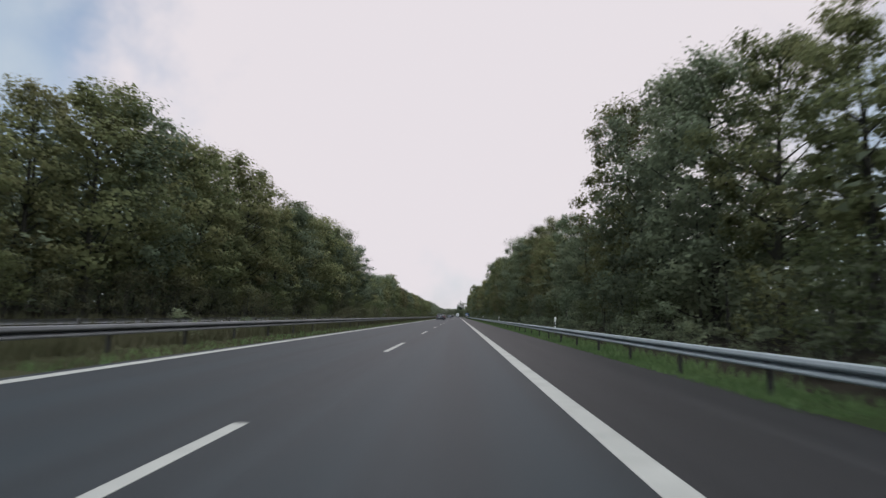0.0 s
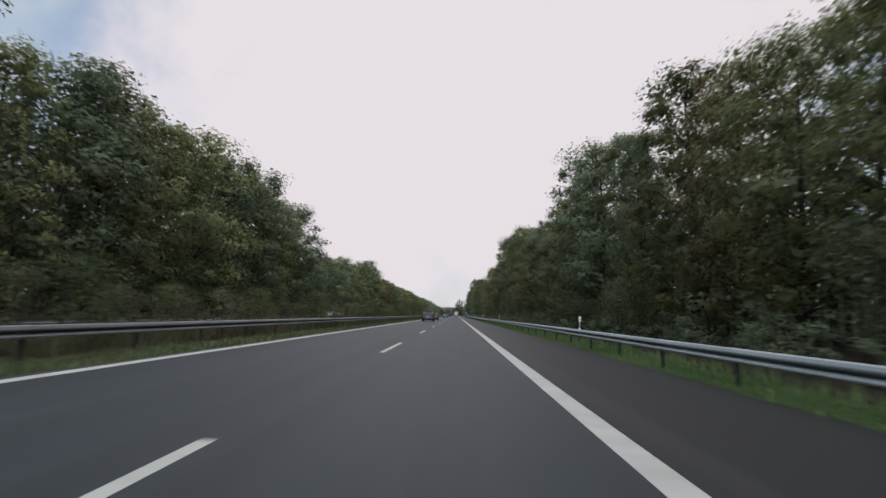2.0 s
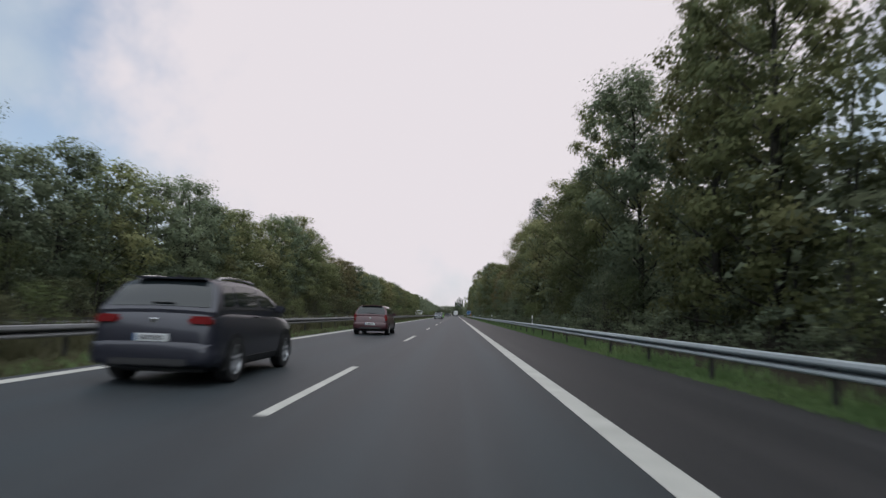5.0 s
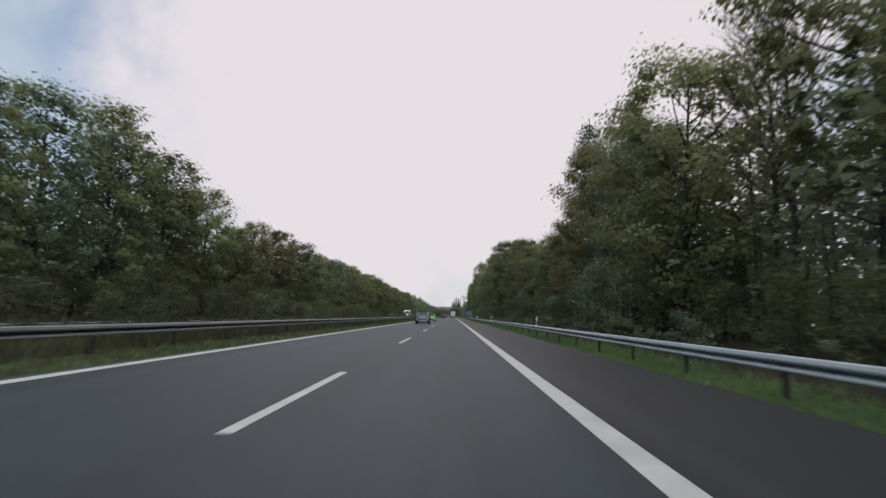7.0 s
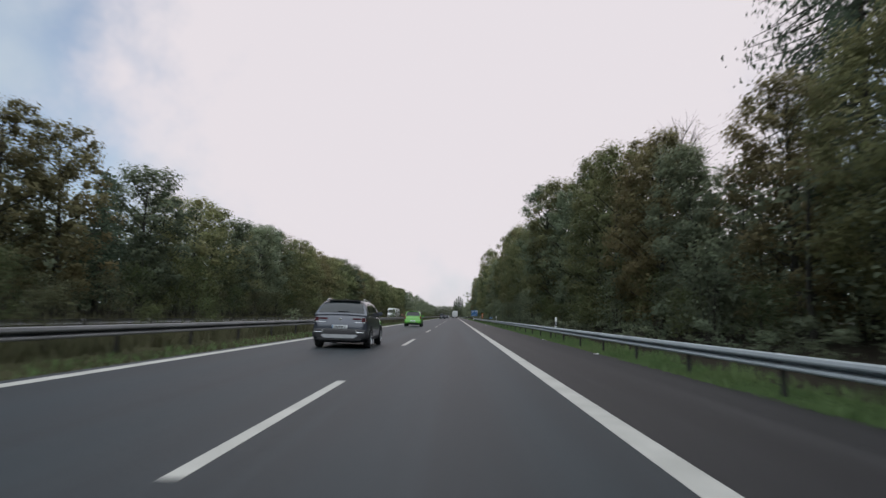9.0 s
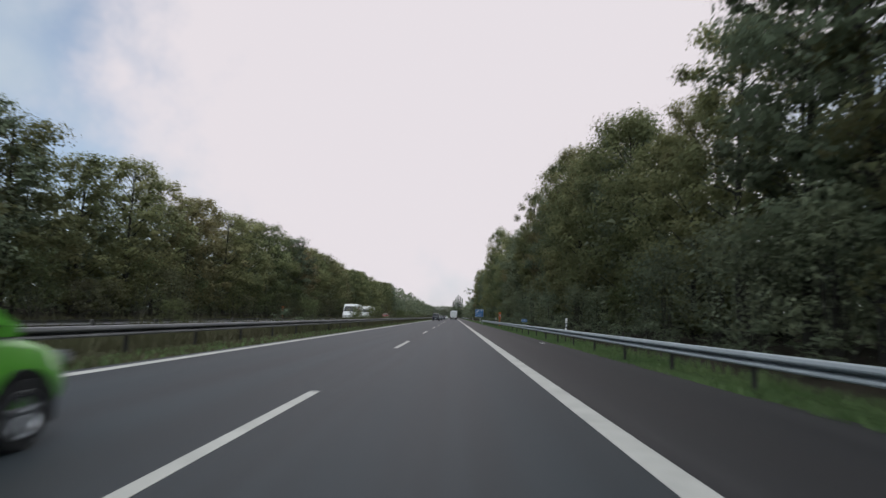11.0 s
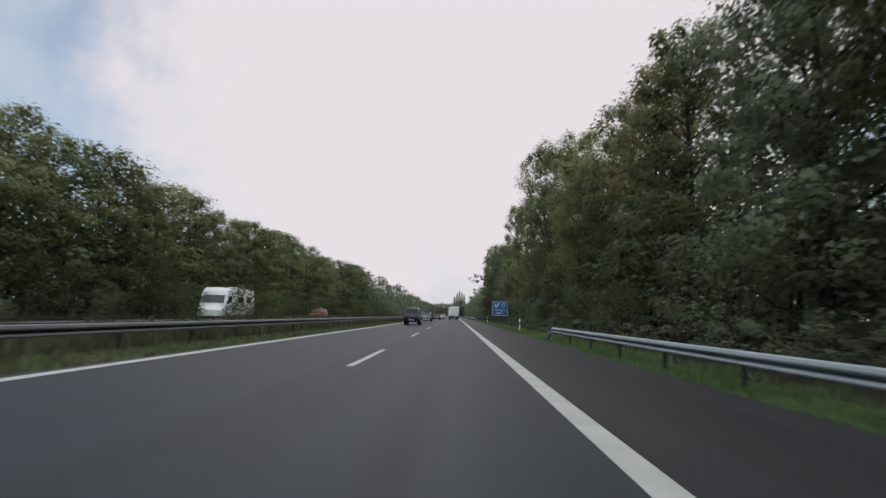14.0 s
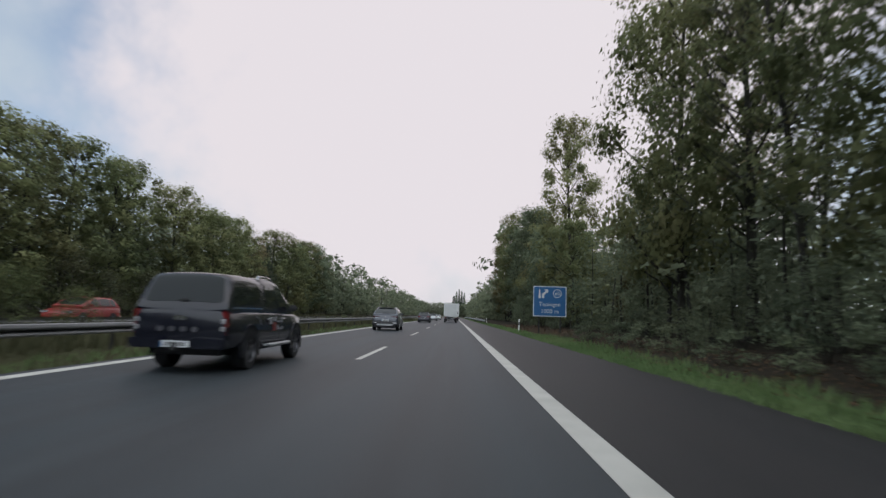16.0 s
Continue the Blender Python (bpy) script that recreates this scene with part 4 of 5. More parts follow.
def grasses():
    rng = np.random.default_rng(8)
    v, f = join_arrays([blades(rng, 120000, (4.72, 6.1), (8, 475), 0.105, 0.022, -0.03), blades(rng, 16000, (4.8, 6.2), (470, 720), 0.16, 0.05, -0.03),
                        blades(rng, 26000, (5.6, 6.7), (8, 475), 0.22, 0.023, -0.02), blades(rng, 26000, (-8.05, -6.85), (10, 560), 0.12, 0.03, -0.04)])
    tagged(new("verge_grass", quads_mesh("verge_grass", v, f, M_GRASS)), "short bright green grass along the road edges", "grass", kind="stuff")
    n = 14000
    spots = np.stack([rng.uniform(5.6, 10.5, n), rng.uniform(412, 520, n), rng.uniform(0.02, 0.06, n)], 1)
    spots[:, 2] += np.interp(spots[:, 0], (5.7, 8.0, 14.0), (0.0, 0.15, 0.5))
    v, f = leaves_at(rng, spots, np.zeros((n, 3)), 0.085, 1.6, True)
    tagged(new("leaf_litter", quads_mesh("leaf_litter", v, f, M_LITTER)), "brown fallen leaves under the roadside trees", "leaf litter", kind="stuff")
    v, f = join_arrays([blades(rng, 46000, (-8.15, -6.85), (10, 560), 0.13, 0.028, -0.04), blades(rng, 60000, (-11.9, -8.3), (10, 560), 0.46, 0.042, 0.0),
                        blades(rng, 9000, (-11.9, -8.6), (10, 560), 0.85, 0.02, 0.0), blades(rng, 20000, (-27.5, -24.7), (20, 560), 0.5, 0.04, 0.0)])
    tagged(new("median_grass", quads_mesh("median_grass", v, f, M_DRY)), "tall rough grass and weeds on the median", "grass", kind="stuff")


grasses()


# ================= vehicles =================
def body_ring(y, w, zb, zt):
    h = zt - zb
    half = [(0, zb), (w * 0.80, zb), (w * 0.94, zb + 0.05 * h), (w, zb + 0.22 * h), (w * 1.0, zb + 0.52 * h), (w * 0.985, zb + 0.60 * h), (w * 0.97, zt - 0.10 * h), (w * 0.93, zt - 0.02), (w * 0.82, zt + 0.012), (0, zt + 0.03)]
    return [(x, y, z) for x, z in half] + [(-x, y, z) for x, z in reversed(half[1:-1])]


def lathe(profile, n=28):
    """Turn a profile of (radius, x) about the x axis."""
    return loft([[(x, r * math.cos(2 * math.pi * k / n), r * math.sin(2 * math.pi * k / n)) for k in range(n)] for r, x in profile], caps=True)


def wheel_meshes(r, w, rim_material):
    tyre = mesh_of("tyre", lathe([(r * 0.60, -w / 2), (r * 0.93, -w / 2), (r, -w * 0.36), (r, w * 0.36), (r * 0.93, w / 2), (r * 0.66, w / 2), (r * 0.62, w * 0.3)]), M_RUBBER, True)
    rim = lathe([(r * 0.60, w * 0.30), (r * 0.66, w * 0.48), (r * 0.63, w * 0.50), (r * 0.58, w * 0.34), (r * 0.15, w * 0.30)], 28)
    for k in range(5):
        s = box(w * 0.10, r * 0.13, r * 0.58, w * 0.42, 0, r * 0.06, 0.008, 1)
        bmesh.ops.rotate(s, matrix=Matrix.Rotation(2 * math.pi * k / 5, 3, 'X'), verts=s.verts)
        rim = merge(rim, s)
    return tyre, mesh_of("rim", rim, rim_material)


def put_wheels(car, r, w, track, y_rear, y_front, rim_material=None):
    tyre, rim = wheel_meshes(r, w, rim_material or M_ALLOY)
    for x, turn in ((track, 0), (-track, 180)):
        for y in (y_rear, y_front):
            ob = hang("wheel", tyre, car, at=pose(x, y, r, 0, 0, turn))
            hang("rim", rim, ob)


def arch(car, x, y, r, material, width=0.05):
    """A dark lip round a wheel opening, its shaded well a flat dark sheet."""
    bm = bmesh.new()
    n = 18
    side = 1 if x > 0 else -1
    rows = []
    for k in range(n + 1):
        a = math.pi * k / n * 1.16 - math.pi * 0.08
        c, s = math.cos(a), math.sin(a)
        rows.append([bm.verts.new((x + side * o, y + rr * c, r * 0.92 + rr * s)) for rr, o in ((r * 0.55, 0.012), (r * 1.10, 0.014), (r * 1.10 + width, 0.010), (r * 1.12 + width, -0.05))])
    for a, b in zip(rows, rows[1:]):
        for i in range(3):
            bm.faces.new((a[i], a[i + 1], b[i + 1], b[i]))
    bmesh.ops.solidify(bm, geom=list(bm.faces), thickness=0.004)
    part("wheel_arch", bm, material, car)


def pane(car, name, corners, material=None, off=0.009, inset=0.0, label=""):
    """A thin slab on four corners, lifted off the surface by off."""
    c = [Vector(p) for p in corners]
    nrm = (c[1] - c[0]).cross(c[3] - c[0]).normalized()
    mid = sum(c, Vector()) / 4
    if inset:
        c = [p + (mid - p).normalized() * inset for p in c]
    bm = bmesh.new()
    a = [bm.verts.new(p + nrm * off) for p in c]
    b = [bm.verts.new(p - nrm * 0.004) for p in c]
    bm.faces.new(a)
    bm.faces.new(b[::-1])
    for i in range(4):
        bm.faces.new((a[i], b[i], b[(i + 1) % 4], a[(i + 1) % 4]))
    return part(name, bm, material or M_GLASS, car, label)


def plate(car, y, z, x=0.0):
    p = part("number_plate", box(0.50, 0.012, 0.11, x, y, z, 0.004, 1), M_SIGNWHITE, car, "white plate with dark bars")
    part("plate_band", box(0.03, 0.003, 0.10, x - 0.23, y - 0.0085, z + 0.005), M_BLUE, p, "blue band at the plate's edge")
    for i in range(7):
        part("plate_bar", box(0.032, 0.003, 0.065, x - 0.15 + 0.052 * i, y - 0.0085, z + 0.022), M_BLACK, p)


def mirrors(car, x, y, z, material):
    for s in (1, -1):
        part("wing_mirror", box(0.20, 0.12, 0.14, s * (x + 0.09), y, z, 0.035), material, car)


def surface(rings):
    """A point and an outward normal at any share (u, v) of a skin of rings."""
    grid = np.array(rings, float)
    n, m = grid.shape[:2]

    def at(u, v):
        u = min(max(u, 0.0), n - 1.001)
        i, j = int(u), int(math.floor(v)) % m
        a, b = u - i, v - math.floor(v)
        p = grid[i, j] * (1 - a) * (1 - b) + grid[i + 1, j] * a * (1 - b) + grid[i, (j + 1) % m] * (1 - a) * b + grid[i + 1, (j + 1) % m] * a * b
        du = (grid[i + 1, j] - grid[i, j]) * (1 - b) + (grid[i + 1, (j + 1) % m] - grid[i, (j + 1) % m]) * b
        dv = (grid[i, (j + 1) % m] - grid[i, j]) * (1 - a) + (grid[i + 1, (j + 1) % m] - grid[i + 1, j]) * a
        nor = np.cross(du, dv)
        nor /= np.linalg.norm(nor) + 1e-9
        if np.dot(nor, p - grid[i].mean(0)) < 0:
            nor = -nor
        return p, nor
    return at


def panel_on(car, name, skin, corners, material, label="", off=0.007, n=8, m=5, rounding=0.12):
    """A curved panel laid on a skin between four (u, v) corners, its own corners rounded."""
    bm = bmesh.new()
    top, low = [], []
    for i in range(n + 1):
        a, rt, rl = i / n, [], []
        for j in range(m + 1):
            b = j / m
            pull = rounding * (abs(2 * a - 1) ** 4) * (abs(2 * b - 1) ** 4)
            aa, bb = a + (0.5 - a) * pull, b + (0.5 - b) * pull
            (u0, v0), (u1, v1), (u2, v2), (u3, v3) = corners
            u = (u0 * (1 - aa) + u1 * aa) * (1 - bb) + (u3 * (1 - aa) + u2 * aa) * bb
            v = (v0 * (1 - aa) + v1 * aa) * (1 - bb) + (v3 * (1 - aa) + v2 * aa) * bb
            p, nor = skin(u, v)
            rt.append(bm.verts.new(p + nor * off))
            rl.append(bm.verts.new(p - nor * 0.012))
        top.append(rt)
        low.append(rl)
    for i in range(n):
        for j in range(m):
            bm.faces.new((top[i][j], top[i + 1][j], top[i + 1][j + 1], top[i][j + 1]))
    for i in range(n):
        bm.faces.new((top[i][0], low[i][0], low[i + 1][0], top[i + 1][0]))
        bm.faces.new((top[i][m], top[i + 1][m], low[i + 1][m], low[i][m]))
    for j in range(m):
        bm.faces.new((top[0][j], top[0][j + 1], low[0][j + 1], low[0][j]))
        bm.faces.new((top[n][j], low[n][j], low[n][j + 1], top[n][j + 1]))
    return part(name, bm, material, car, label, smooth=True)


def cabin_ring(y, h, z0, full, wb, wr):
    """A rounded section of a car's upper part, h high over the belt line."""
    def w(f):
        k = f * h / full
        return wb + (wr - wb) * k + 0.05 * k * (1 - k)
    half = [(0, z0 - 0.06), (wb, z0 - 0.06), (w(0.1), z0 + 0.1 * h), (w(0.35), z0 + 0.35 * h), (w(0.6), z0 + 0.6 * h), (w(0.82), z0 + 0.82 * h),
            (w(0.94) - 0.03, z0 + 0.94 * h), (w(1.0) - 0.10, z0 + h), (w(1.0) * 0.5, z0 + h + 0.018), (0, z0 + h + 0.026)]
    return [(x, y, z) for x, z in half] + [(-x, y, z) for x, z in reversed(half[1:-1])]


def rod(points, radius, sides=6):
    v, f = tube_arrays(points, [radius] * len(points), sides)
    bm = bmesh.new()
    vs = [bm.verts.new(p) for p in v]
    for q in f:
        bm.faces.new([vs[k] for k in q])
    bm.faces.new(vs[:sides])
    bm.faces.new(vs[-sides:])
    return bm


def hatch_car(name, x, y, turn, L, W, H, belt, paint, label, wheel=0.33, rails=False, lower=None, lights="block", skid=False, rake=0.45, roof=None, group="cars in the overtaking lane"):
    """A hatchback or crossover with its rear at y and its nose at y + L."""
    car = tagged(thing(name, x, y, 0, turn), label, "car", group=group)
    hw, clear, k = W / 2, 0.22, L / 4.2
    hood = belt - 0.05
    st = [(-0.02, 0.80, 0.48, belt - 0.34), (0.0, 0.88, 0.42, belt - 0.24), (0.03, 0.925, 0.38, belt - 0.13), (0.08, 0.955, 0.32, belt - 0.05), (0.16, 0.975, 0.27, belt), (0.34, 0.99, clear, belt + 0.01), (0.7, 1.0, clear, belt + 0.005), (1.3, 1.0, clear, belt - 0.005),
          (2.1, 0.995, clear, belt - 0.02), (2.8, 0.995, clear, belt - 0.035), (3.15, 0.99, clear, hood - 0.02), (3.6, 0.965, clear, hood - 0.07), (3.95, 0.90, 0.26, hood - 0.15), (4.12, 0.82, 0.32, hood - 0.25), (4.2, 0.70, 0.40, hood - 0.36)]
    rings = [body_ring(f * k, w * hw, zb, zt) for f, w, zb, zt in st]
    part("body", loft(rings), paint, car, smooth=True)
    skin = surface(rings)
    full = H - belt - 0.026
    cs = [(0.10, 0.03), (0.10 + rake * 0.16, 0.17), (0.10 + rake * 0.42, 0.46), (0.10 + rake * 0.75, 0.77), (0.10 + rake, 0.905), (0.24 + rake, 0.955), (1.15, 1.0), (1.75, 0.995), (2.15, 0.95), (2.45, 0.83), (2.80, 0.56), (3.10, 0.26), (3.28, 0.06)]
    crings = [cabin_ring(f * k, h * full, belt, full, hw * 0.935, hw * 0.745) for f, h in cs]
    part("cabin", loft(crings), paint, car, smooth=True)
    top = surface(crings)
    panel_on(car, "rear_window", top, [(0.70, 6.55), (0.70, 11.45), (4.05, 11.2), (4.05, 6.8)], M_GLASS, n=8, m=8)
    panel_on(car, "windscreen", top, [(11.4, 7.2), (11.4, 10.8), (8.3, 10.7), (8.3, 7.3)], M_GLASS, n=8, m=8)
    panel_on(car, "roof_panel", top, [(4.6, 6.9), (4.6, 11.1), (8.1, 11.0), (8.1, 7.0)], roof or paint, "dark roof" if roof else "", 0.004, 6, 8)
    for s in (1, -1):
        side = (lambda v: v) if s > 0 else (lambda v: 18 - v)
        for u0, u1, ut0, ut1 in ((3.4, 5.5, 4.6, 5.6), (5.6, 7.45, 5.7, 7.5), (7.55, 10.7, 7.6, 8.9)):
            panel_on(car, "side_window", top, [(u0, side(2.4)), (u1, side(2.4)), (ut1, side(5.3)), (ut0, side(5.3))], M_GLASS)
        for u in (7.40, 8.74):
            v0, v1 = (6.35, 6.55) if s > 0 else (11.65, 11.45)
            panel_on(car, "door_handle", skin, [(u, v0), (u + 0.23, v0), (u + 0.23, v1), (u, v1)], paint, off=0.025, n=3, m=2)
        panel_on(car, "window_trim", top, [(3.2, side(2.05)), (10.9, side(2.05)), (10.9, side(2.3)), (3.2, side(2.3))], M_CHROME if skid else M_BLACK, off=0.010, n=10, m=1, rounding=0.0)
        panel_on(car, "sill", skin, [(6.6, 1.6 if s > 0 else 16.4), (9.6, 1.6 if s > 0 else 16.4), (9.6, 2.8 if s > 0 else 15.2), (6.6, 2.8 if s > 0 else 15.2)], lower or M_BLACK, off=0.012)
        part("headlight", box(0.34, 0.20, 0.13, s * hw * 0.66, L * 0.965, hood - 0.28, 0.03), M_CLEAR, car)
    edge = [top(u, 7.25)[0] for u in (3.9, 4.6)]
    spoiler = [[(sx * abs(p[0]) * 0.98, p[1] - back, p[2] + up) for sx in (1, -1)] for p, back, up in ((edge[0], 0.10, 0.035), (edge[1], 0.0, 0.022))]
    part("roof_spoiler", loft([[(*spoiler[0][0][:2], spoiler[0][0][2] + d) for d in (0, 0.028)] + [(*spoiler[1][0][:2], spoiler[1][0][2] + d) for d in (0.022, -0.02)],
                               [(*spoiler[0][1][:2], spoiler[0][1][2] + d) for d in (0, 0.028)] + [(*spoiler[1][1][:2], spoiler[1][1][2] + d) for d in (0.022, -0.02)]]), roof or paint, car)
    r = wheel
    yr, yf = 0.80 * k, 3.34 * k
    for s in (1, -1):
        for yy in (yr, yf):
            arch(car, s * (hw * 0.995), yy, r, lower or M_BLACK)
    put_wheels(car, r, 0.22, hw - 0.095, yr, yf)
    part("rear_bumper", loft([body_ring(-0.07, hw * 0.80, 0.36, 0.56), body_ring(-0.05, hw * 0.90, 0.32, 0.60), body_ring(0.02, hw * 0.975, 0.29, 0.64), body_ring(0.22, hw * 1.004, 0.27, 0.64)]), lower or paint, car, smooth=True)
    if skid:
        part("skid_plate", loft([[(px * q, -0.065 - 0.03 * (1 - q) * 4, z) for px, z in ((-0.62, 0.43), (-0.50, 0.34), (0.50, 0.34), (0.62, 0.43), (0.56, 0.455), (-0.56, 0.455))] for q in (1.0, 0.94)]), M_SKID, car, "silver skid plate")
        for s in (1, -1):
            part("bumper_trim", merge(box(0.26, 0.03, 0.035, s * hw * 0.74, -0.065, 0.50, 0.008, 1), box(0.04, 0.03, 0.10, s * hw * 0.60, -0.075, 0.50, 0.008, 1)), M_CHROME, car, "bright bumper trim")
        part("lower_bumper", box(W * 0.80, 0.05, 0.12, 0, -0.045, 0.27, 0.03), M_BLACK, car)
    else:
        part("diffuser", box(W * 0.62, 0.05, 0.12, 0, -0.06, 0.30, 0.02), M_BLACK, car)
    part("underbody", box(W * 0.72, L * 0.86, 0.10, 0, L * 0.5, clear - 0.04, 0.02, 1), M_BLACK, car)
    zl = belt - 0.23
    for s in (1, -1):
        if lights == "block":
            part("tail_light", box(0.36, 0.20, 0.15, s * (hw * 0.945 - 0.19), 0.085, zl + 0.03, 0.04), M_RED, car, "red tail light")
        elif lights == "line":
            lamp = part("tail_light", merge(box(0.20, 0.30, 0.17, s * (hw * 0.95 - 0.10), 0.155, zl - 0.01, 0.04), box(0.30, 0.10, 0.07, s * (hw * 0.95 - 0.32), 0.055, zl + 0.075, 0.025)), M_DARK_RED, car, "dark red tail light reaching into the hatch")
            part("light_edge", merge(box(0.34, 0.014, 0.022, s * (hw * 0.93 - 0.20), 0.0, zl - 0.005, 0.006, 1), box(0.022, 0.02, 0.10, s * (hw * 0.95 - 0.04), 0.002, zl + 0.0, 0.005, 1)), M_CHROME, lamp, "bright line round the light")
        else:
            part("tail_light", box(0.15, 0.24, 0.34, s * (hw * 0.94 - 0.06), 0.13, zl - 0.04, 0.04), M_RED, car, "upright red tail light")
        if rails:
            path = [top(u, 6.75 if s > 0 else 11.25)[0] + np.array((0, 0, lift)) for u, lift in ((5.0, 0.005), (5.2, 0.045), (6.0, 0.055), (7.0, 0.055), (7.9, 0.045), (8.3, 0.0))]
            part("roof_rail", rod(path, 0.018), M_CHROME, car, "silver roof rail")
    mirrors(car, hw * 0.93, 2.78 * k, belt + 0.01, paint)
    plate(car, -0.03 if lights != "tall" else -0.075, belt - 0.42 if lights != "tall" else 0.50)
    part("badge", box(0.09, 0.03, 0.08, 0, 0.03, belt - 0.17, 0.01, 1), M_CHROME, car, "chrome badge")
    p, _ = top(1.1, 9)
    part("rear_wiper", box(0.34, 0.02, 0.02, 0.05, p[1] - 0.02, p[2] + 0.0, 0.006, 1), M_BLACK, car)
    p, _ = top(5.1, 9)
    part("aerial", loft([[(dx, p[1] + dy, p[2] - 0.01) for dx, dy in ((-0.02, -0.08), (0.02, -0.08), (0.02, 0.10), (-0.02, 0.10))], [(dx, p[1] + dy, p[2] + 0.06) for dx, dy in ((-0.008, -0.09), (0.008, -0.09), (0.008, -0.03), (-0.008, -0.03))]]), M_BLACK, car)
    return car


hatch_car("dark_suv", -4.35, 146.0, 0, 4.39, 1.83, 1.60, 1.06, M_PAINT_NAVY, "dark blue sport utility car with red tail lights", 0.35, True, None, "block", rake=0.40)
hatch_car("maroon_car", -4.3, 167.2, 0, 4.1, 1.76, 1.50, 0.96, M_PAINT_MAROON, "dark red hatchback with a tinted rear window", 0.31, lights="tall")
hatch_car("grey_crossover", -3.88, 266.9, 0, 4.23, 1.80, 1.58, 1.06, M_PAINT_GREY, "grey crossover with silver roof rails and skid plate", 0.34, True, M_BLACK, "line", True, rake=0.55, roof=M_BLACK)
hatch_car("green_car", -4.25, 305.0, 0, 3.7, 1.65, 1.50, 0.95, M_PAINT_GREEN, "lime green small hatchback", 0.29, lights="tall", rake=0.25)
hatch_car("white_car", -4.3, 592.0, 0, 4.3, 1.78, 1.48, 0.95, M_PAINT_WHITE, "white hatchback far ahead", 0.31)
hatch_car("silver_car", -4.3, 560.0, 0, 4.3, 1.78, 1.48, 0.95, M_SKID, "silver hatchback far ahead", 0.31)
hatch_car("dark_car", -4.3, 523.0, 0, 4.4, 1.80, 1.55, 0.98, M_PAINT_NAVY, "dark car far ahead", 0.32)
hatch_car("red_car", -18.9, 467.5, 180, 4.2, 1.76, 1.48, 0.95, M_PAINT_RED, "red hatchback on the oncoming carriageway", 0.31, group="oncoming vehicles")

hatch_car("grey_crossover", -4.45, 475.5, 0, 4.23, 1.80, 1.58, 1.06, M_PAINT_GREY, "grey crossover driving ahead of the black pickup", 0.34, True, M_BLACK, "line", True, rake=0.55, roof=M_BLACK)
hatch_car("oncoming_car", -15.5, 131.5, 180, 4.3, 1.78, 1.50, 0.96, M_SKID, "silver hatchback on the oncoming carriageway", 0.31, group="oncoming vehicles")


